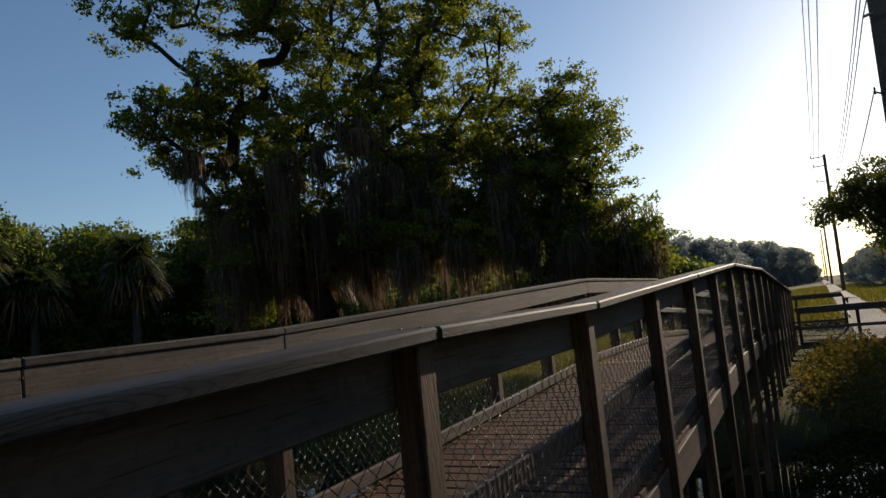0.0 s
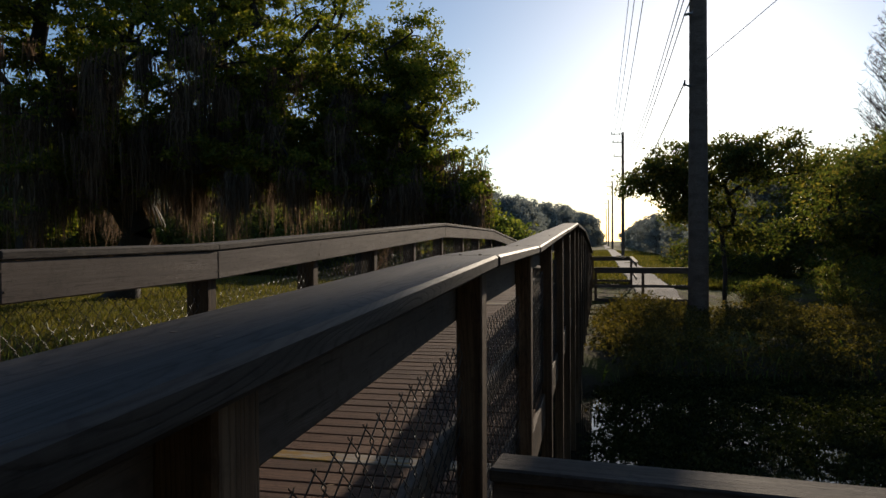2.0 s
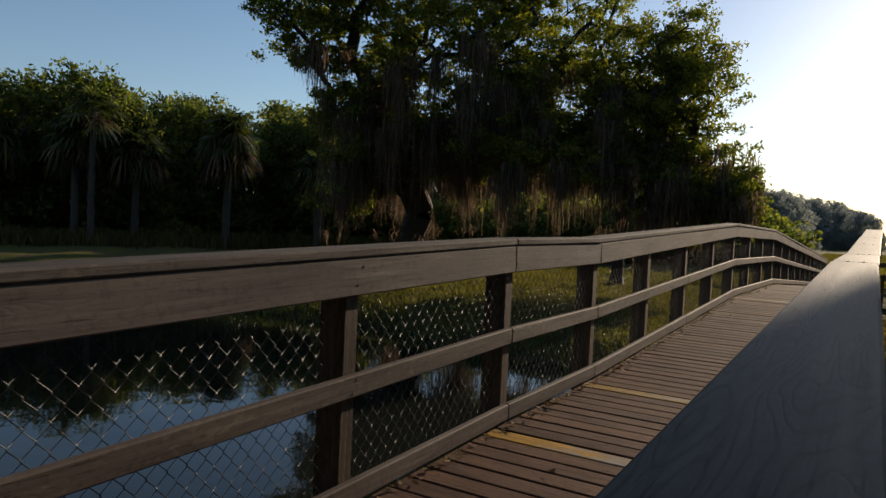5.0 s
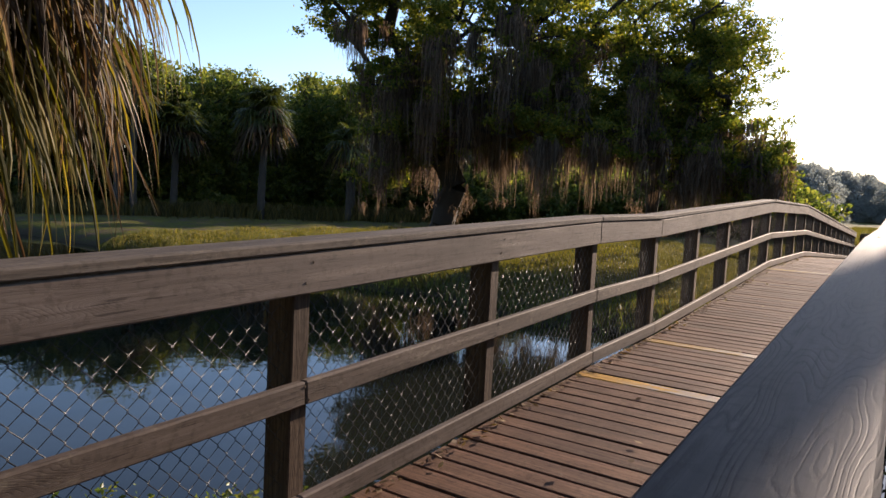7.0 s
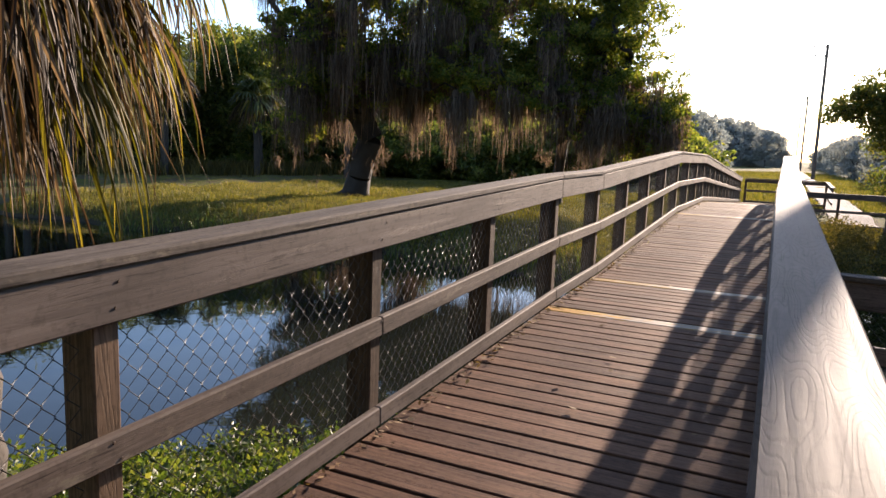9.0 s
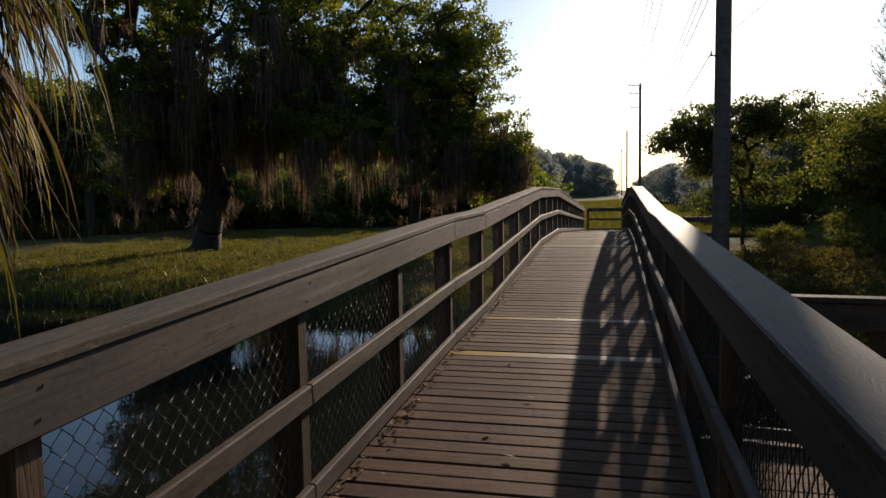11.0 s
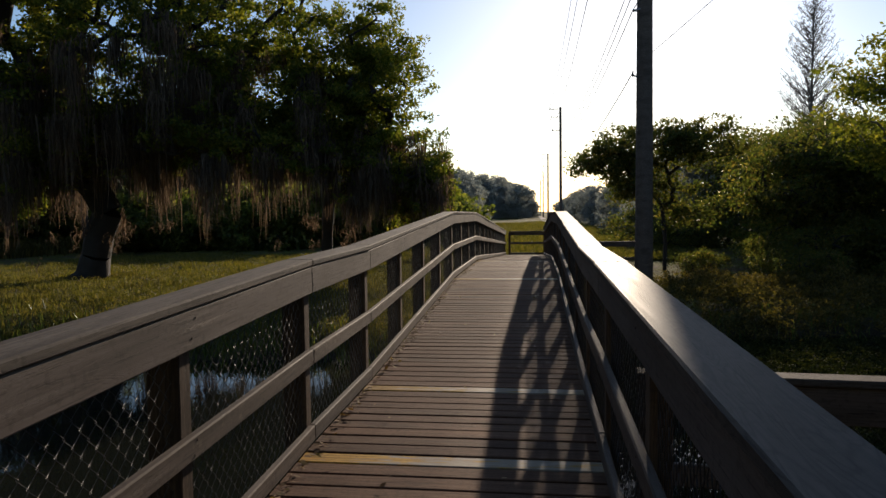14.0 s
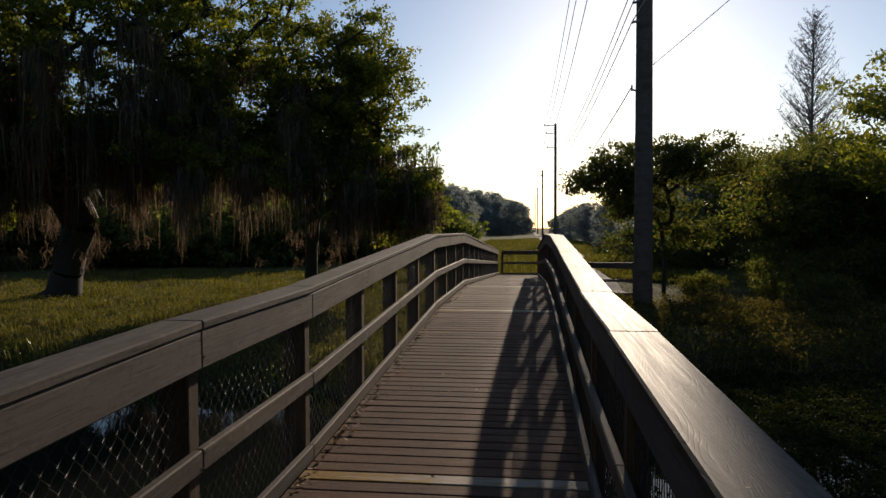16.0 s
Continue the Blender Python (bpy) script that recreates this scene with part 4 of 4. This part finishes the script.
        place_tree("corridor_tree", (8.6 + 0.004 * y + (k % 2) * 3.5 + rng.normal() * 0.6, y, -0.5), "shrubby tree with haze-tinted leaves along the cleared corridor", "trees along the corridor", *far[k % 3], turn=rng.uniform(0, 6), scale=rng.uniform(0.50, 0.68))


build_woods()


def build_right_trees():
    rng = np.random.default_rng(77)
    shrubs = [broadleaf(81 + k, 6.0, 3.2, 90, 110, 0.46, 0.17, M_SHRUBLEAF, M_BARK, 0.0, 0.12) for k in range(3)]
    label = "dense evergreen shrub tree beside the utility pole"
    spots = [(13.0, 43.0, 1.28), (9.9, 29.2, 1.0), (12.2, 48.0, 1.2), (10.4, 27.0, 0.98), (12.6, 26.5, 1.0), (15.2, 26.0, 1.0), (12.0, 31.5, 1.1), (16.2, 30, 1.15), (18.5, 24.5, 1.05), (20.5, 27, 1.15), (24, 31, 1.3), (20, 36, 1.35), (24, 22, 1.2), (28, 26, 1.3), (15, 37, 1.3), (23, 16, 1.15), (26, 10, 1.2), (24, 4, 1.2), (18, 20, 1.0), (13.6, 36, 1.2)]
    for x, y, s in spots:
        place_tree("shrub_tree", (x, y, -0.7), label, "shrub trees by the pole", *shrubs[int(rng.integers(3))], turn=rng.uniform(0, 6), scale=s)
    under = broadleaf(89, 2.4, 2.6, 55, 100, 0.4, 0.15, M_SHRUBLEAF, M_BARK, -0.02, 0.05)
    for x, y, s in ((4.9, 24.6, 0.42), (7.6, 23.4, 0.5), (8.0, 25.4, 0.55), (9.4, 24.2, 0.85), (11.8, 23.6, 0.95), (14.2, 22.6, 1.0), (8.6, 44, 1.2), (11.5, 46, 1.3), (6.6, 40, 0.8), (16.5, 21, 1.05), (12.6, 20.4, 0.7), (6.2, 46, 1.1), (17.5, 26, 1.1), (20.5, 22, 1.1), (7.6, 21.2, 0.5), (10.2, 19.6, 0.5)):
        place_tree("bush", (x, y, -0.6), "low dense bush under the shrub trees", "bushes by the pole", *under, turn=rng.uniform(0, 6), scale=s)
    # leaning branchy tree just behind the pole
    t = np.random.default_rng(95)
    cs = np.concatenate([ellipsoid_points(t, n, c, r, 0.4) for c, r, n in (((-2.7, 0, 4.7), (0.75, 1.0, 0.8), 16), ((-1.7, 0, 5.2), (1.0, 1.2, 0.9), 30), ((-1.2, 0, 3.9), (1.1, 1.0, 0.9), 26), ((0.2, 0.3, 5.2), (1.4, 1.2, 1.1), 30), ((1.6, 0, 5.4), (1.5, 1.4, 0.9), 24), ((1.0, 0.2, 2.8), (1.2, 0.9, 1.0), 16))])
    (V, Q), tips = grow(t, [(0, 0, -0.4), (0.05, 0, 1.2), (-0.1, 0, 2.9)], cs, 0.016, 0.09)
    place_tree("shrub_tree", (3.95, 26.2, -0.55), "open-branched evergreen tree behind the utility pole", "shrub trees by the pole", mesh_np("tree_wood", V, Q, M_BARK, True), mesh_np("tree_crown", *clump_leaves(t, tips, 190, 0.40, 0.15), M_SHRUBLEAF), scale=0.93)
    maple = broadleaf(91, 9.0, 3.6, 110, 220, 0.5, 0.17, M_MAPLELEAF, M_GREYBARK, 0.12, 0.16)
    place_tree("maple_tree", (11.5, 22.3, -0.5), "young tree with bright yellow-green spring leaves", "", *maple, scale=0.98)
    # bare cypress
    parts = [tube_arrays([(0, 0, -0.3), (0.03, 0, 4), (0, 0.05, 9), (0.05, 0, 15.5)], [0.24, 0.17, 0.09, 0.01], 8)]
    for k in range(340):
        z = 3.0 + 12.2 * rng.uniform(0, 1) ** 0.85
        reach = 0.3 + 2.5 * (1 - z / 15.6) ** 0.7
        a = rng.uniform(0, 6.28)
        t = np.linspace(0, 1, 5)[:, None]
        d = np.array([math.cos(a), math.sin(a), 0])
        P = np.array([0, 0, z]) + d * reach * t + np.array([0, 0, 1.0]) * reach * 1.0 * t ** 1.3 + np.cumsum(rng.normal(size=(5, 3)) * 0.03, 0)
        parts.append(tube_arrays(P, np.linspace(0.036, 0.012, 5) * (1.35 - z / 16), 3))
        for s in range(10):
            i = rng.integers(1, 5)
            e = P[i] + np.array([rng.normal() * 0.3, rng.normal() * 0.3, rng.uniform(0.1, 0.6)]) * reach * 0.35
            parts.append(tube_arrays([P[i], (P[i] + e) / 2 + rng.normal(size=3) * 0.03, e], [0.013, 0.010, 0.008], 3))
    t = thing("cypress_tree", (15.4, 42.5, -0.9), "tall leafless cypress with fine upswept branches", "tree")
    ob = new("trunk", mesh_np("cypress_wood", *join_arrays(parts), M_GREYBARK, True))
    ob.parent = t


build_right_trees()


# ---- grass, weeds ----
def blades(rng, x, y, tall, wide, lean=0.35, lift=0.0):
    n = len(x)
    z = height(x, y) - 0.01 + lift
    a = rng.uniform(0, 2 * math.pi, n)
    h = tall * rng.uniform(0.45, 1.3, n)
    w = wide * rng.uniform(0.6, 1.3, n)
    b = rng.uniform(0, 2 * math.pi, n)
    l = h * lean * rng.uniform(0.2, 1.5, n)
    base = np.stack([x, y, z], 1)
    s = np.stack([np.cos(a) * w, np.sin(a) * w, 0 * w], 1)
    mid = base + np.stack([np.cos(b) * l * 0.35, np.sin(b) * l * 0.35, h * 0.6], 1)
    tip = base + np.stack([np.cos(b) * l, np.sin(b) * l, h], 1)
    V = np.stack([base - s, base + s, mid + s * 0.7, tip, mid - s * 0.7], 1).reshape(-1, 3)
    k = np.arange(n)[:, None] * 5
    Q = np.concatenate([k + np.array([[0, 1, 2, 4]]), k + np.array([[4, 2, 3, 3]])])
    return V, Q


def blade_mesh(name, V, Q, mat):
    n = len(V) // 5
    k = np.arange(n)[:, None] * 5
    T = np.concatenate([k + np.array([[0, 1, 2]]), k + np.array([[0, 2, 4]]), k + np.array([[4, 2, 3]])])
    return mesh_np(name, V, T, mat)


def build_grass():
    rng = np.random.default_rng(5)

    def keep(x, y, zmin=-1.0):
        ok = (height(x, y) > zmin) & ~((x > -2.7) & (x < -0.5) & (y > -7) & (y < 29.5)) & ~((x > 0.8) & (x < 2.65 - 0.003 * y) & (y > 24))
        return x[ok], y[ok]
    # field to the far side of the pond
    x, y = keep(rng.uniform(-27, -2.7, 130000), 10.6 + rng.uniform(0, 1, 130000) ** 1.5 * 28)
    tagged(new("grass", blade_mesh("grass", *blades(rng, x, y, 0.11 + 0.10 * (np.sin(x * 1.7) * np.sin(y * 1.3 + x) > 0.2), 0.012), M_GRASS)), "short sunlit field grass", "grass", kind="stuff")
    # low weeds that roughen the field
    n = 900
    cx, cy = keep(rng.uniform(-26, -4, n), 12.2 + rng.uniform(0, 1, n) ** 1.3 * 14)
    c = np.stack([cx, cy, height(cx, cy) + rng.uniform(0.0, 0.1, len(cx))], 1)
    tagged(new("field_weeds", mesh_np("field_weeds", *clump_leaves(rng, c, 60, 0.22, 0.07, 0.45, 0.35), M_GRASS)), "low clumps of weeds in the field grass", "weeds", kind="stuff")
    # rough grass down the corridor
    n = 60000
    y = 30 + rng.uniform(0, 1, n) ** 2 * 110
    x, y = keep(rng.uniform(-9, 7.5, n), y)
    tagged(new("grass", blade_mesh("corridor_grass", *blades(rng, x, y, 0.22, 0.03), M_GRASS)), "rough sunlit grass along the corridor", "grass", kind="stuff")
    # tall rank grass along the foot of the wood
    n = 26000
    u = rng.uniform(0.1, 1.0, n)
    x, y = -62 + 34 * u + 5.5 + rng.normal(size=n) * 1.3, -4 + 74 * u ** 1.1 - 4.8 + rng.normal(size=n) * 1.3
    tagged(new("tall_grass", blade_mesh("tall_grass", *blades(rng, x, y, 0.9, 0.035, 0.5), M_DRYWEED)), "tall dull grass along the foot of the wood", "grass", kind="stuff")
    # rank weeds on the banks
    x, y = rng.uniform(-20, 9, 60000), rng.uniform(-6, 16, 60000)
    edge = np.minimum(np.abs(y - north_bank(x)), np.abs(y - south_bank(x)))
    ok = (edge < rng.exponential(0.6, 60000)) & ((x < -2.7) | ((x > -0.45) & (y > 8) & (rng.uniform(0, 1, 60000) < 0.35)))
    tagged(new("bank_weeds", blade_mesh("bank_weeds", *blades(rng, x[ok], y[ok], 0.32, 0.014, 0.6, 0.1), M_WEED)), "rank green weeds along the pond's banks", "weeds", kind="stuff")
    # bushy dry undergrowth before the side platform
    n = 1700
    cx, cy = rng.uniform(-0.4, 14.0, n), 13.9 + rng.uniform(0, 1, n) * 8.4
    c = np.stack([cx, cy, height(cx, cy) + rng.uniform(0.0, 0.42, n) * (0.4 + np.sin(cx * 1.9) * np.sin(cy * 1.4) ** 2)], 1)
    tagged(new("undergrowth", mesh_np("undergrowth", *clump_leaves(rng, c, 66, 0.22, 0.09, 0.45), M_DRYWEED)), "dry brown and green undergrowth before the platform", "weeds", kind="stuff")
    # lush weeds on the near bank beside the boardwalk
    n = 760
    cx, cy = -2.62 - 3.9 * rng.uniform(0, 1, n) ** 1.4, rng.uniform(-5.5, 2.2, n)
    cy = np.minimum(cy, south_bank(cx) + rng.uniform(-0.2, 0.5, n))
    c = np.stack([cx, cy, np.maximum(height(cx, cy), WATER_Z) + rng.uniform(0.02, 0.30, n)], 1)
    tagged(new("bank_plants", mesh_np("bank_plants", *clump_leaves(rng, c, 120, 0.15, 0.055, 0.55), M_WEED)), "lush low green plants on the near bank", "plants", kind="stuff")
    # weeds over the shallow water
    n = 26000
    x, y = rng.uniform(-0.3, 9.0, n), rng.uniform(4.4, 12.0, n)
    d = np.sin(x * 1.3 + 0.5) * np.sin(y * 1.5) + 0.5 * np.sin(x * 3.1 + y * 2.2)
    ok = (d > -0.2) & (rng.uniform(0, 1, n) < 0.7)
    V, Q = blades(rng, x[ok], y[ok], 0.09, 0.012, 0.9)
    m = 1500
    cx, cy = rng.uniform(-0.35, 11.0, m), rng.uniform(4.6, 14.2, m)
    d = np.sin(cx * 1.3 + 0.5) * np.sin(cy * 1.5) + 0.5 * np.sin(cx * 3.1 + cy * 2.2)
    ok2 = (d > -0.55) | (cy > 8.6)
    c = np.stack([cx, cy, np.full(m, WATER_Z + 0.03)], 1)[ok2]
    tagged(new("floating_weeds", mesh_np("floating_weeds", *clump_leaves(rng, c, 90, 0.17, 0.055, 0.6, 0.2), M_POND)), "dark mats of small-leaved weeds floating on the pond", "weeds", kind="stuff")
    V[:, 2] = np.maximum(V[:, 2], -9) + np.repeat(np.maximum(0, WATER_Z - 0.02 - height(x[ok], y[ok])), 5)
    tagged(new("water_weeds", blade_mesh("water_weeds", V, Q, M_POND)), "leafy weeds growing out of the shallow pond", "weeds", kind="stuff")


build_grass()


def build_litter():
    rng = np.random.default_rng(9)
    n = 850
    y = rng.uniform(-5, 14, n)
    x = np.where(rng.uniform(0, 1, n) < 0.9, X_LEFT + 0.02 + rng.exponential(0.03, n), rng.uniform(-2.4, -0.9, n))
    z = np.array([deck(v) for v in y]) + 0.02
    c = np.stack([x, y, z], 1)
    d = rng.normal(size=(n, 3)) * np.array([1, 1, 0.25])
    d /= np.linalg.norm(d, axis=1)[:, None]
    s = np.cross(d, np.array([0, 0, 1.0]) + rng.normal(size=(n, 3)) * 0.3)
    s /= np.linalg.norm(s, axis=1)[:, None]
    L = rng.uniform(0.008, 0.030, n)[:, None]
    V = np.stack([c - d * L, c + s * L * 0.5, c + d * L, c - s * L * 0.5], 1).reshape(-1, 3)
    V[:, 2] = np.maximum(V[:, 2], np.repeat(z - 0.012, 4))
    tagged(new("leaf_litter", mesh_np("leaf_litter", V, np.arange(4 * n).reshape(-1, 4), M_LITTER)), "dry fallen leaves scattered along the kick board", "leaves", kind="stuff")


build_litter()


# ---- deck planks ----
def build_planks():
    floor = thing("floor", (X_LEFT, POSTS[0], deck(POSTS[0]) - 0.04), "weathered boardwalk of cross planks with yellow marker planks", "boardwalk floor", kind="structure")
    step, y, k = 0.146, POSTS[0], 0
    rng = random.Random(4)
    yellow = (1.35, 2.85, 8.72, 13.1)
    while y < 29.2:
        c = y + step / 2
        mark = any(abs(c - v) < step / 2 for v in yellow)
        slope = (deck(c + 0.05) - deck(c - 0.05)) / 0.1
        me = box_mesh(1.70, 0.128, 0.038, M_YELLOW if mark else M_DECK, 0.004)
        m = Matrix.Translation((X_LEFT - 0.02, c, deck(c) - 0.019 + rng.uniform(-0.002, 0.002))) @ Matrix.Rotation(math.atan(slope) + rng.uniform(-0.01, 0.01), 4, "X")
        child("plank", me, floor, m, "worn yellow-painted plank" if mark else "")
        y += step
        k += 1
    low = thing("landing_floor", (-0.6, -6, -0.02), "weathered lower landing of cross planks beside the boardwalk", "landing floor", kind="structure")
    y = -5.6
    while y < 1.25:
        child("plank", box_mesh(2.55, 0.139, 0.038, M_DECK, 0.004), low, Matrix.Translation((-0.60, y + 0.07, -0.02 + rng.uniform(-0.002, 0.002))))
        y += step
    for x in (-0.4, 0.65, 1.75):
        for yy in (-5.2, -2.0):
            board("post", (x, yy, -1.6), (x, yy, -0.045), 0.095, 0.095, M_POST, low)
        board("joist", (x, -5.6, -0.14), (x, 1.25, -0.14), 0.045, 0.19, M_POST, low)


build_planks()
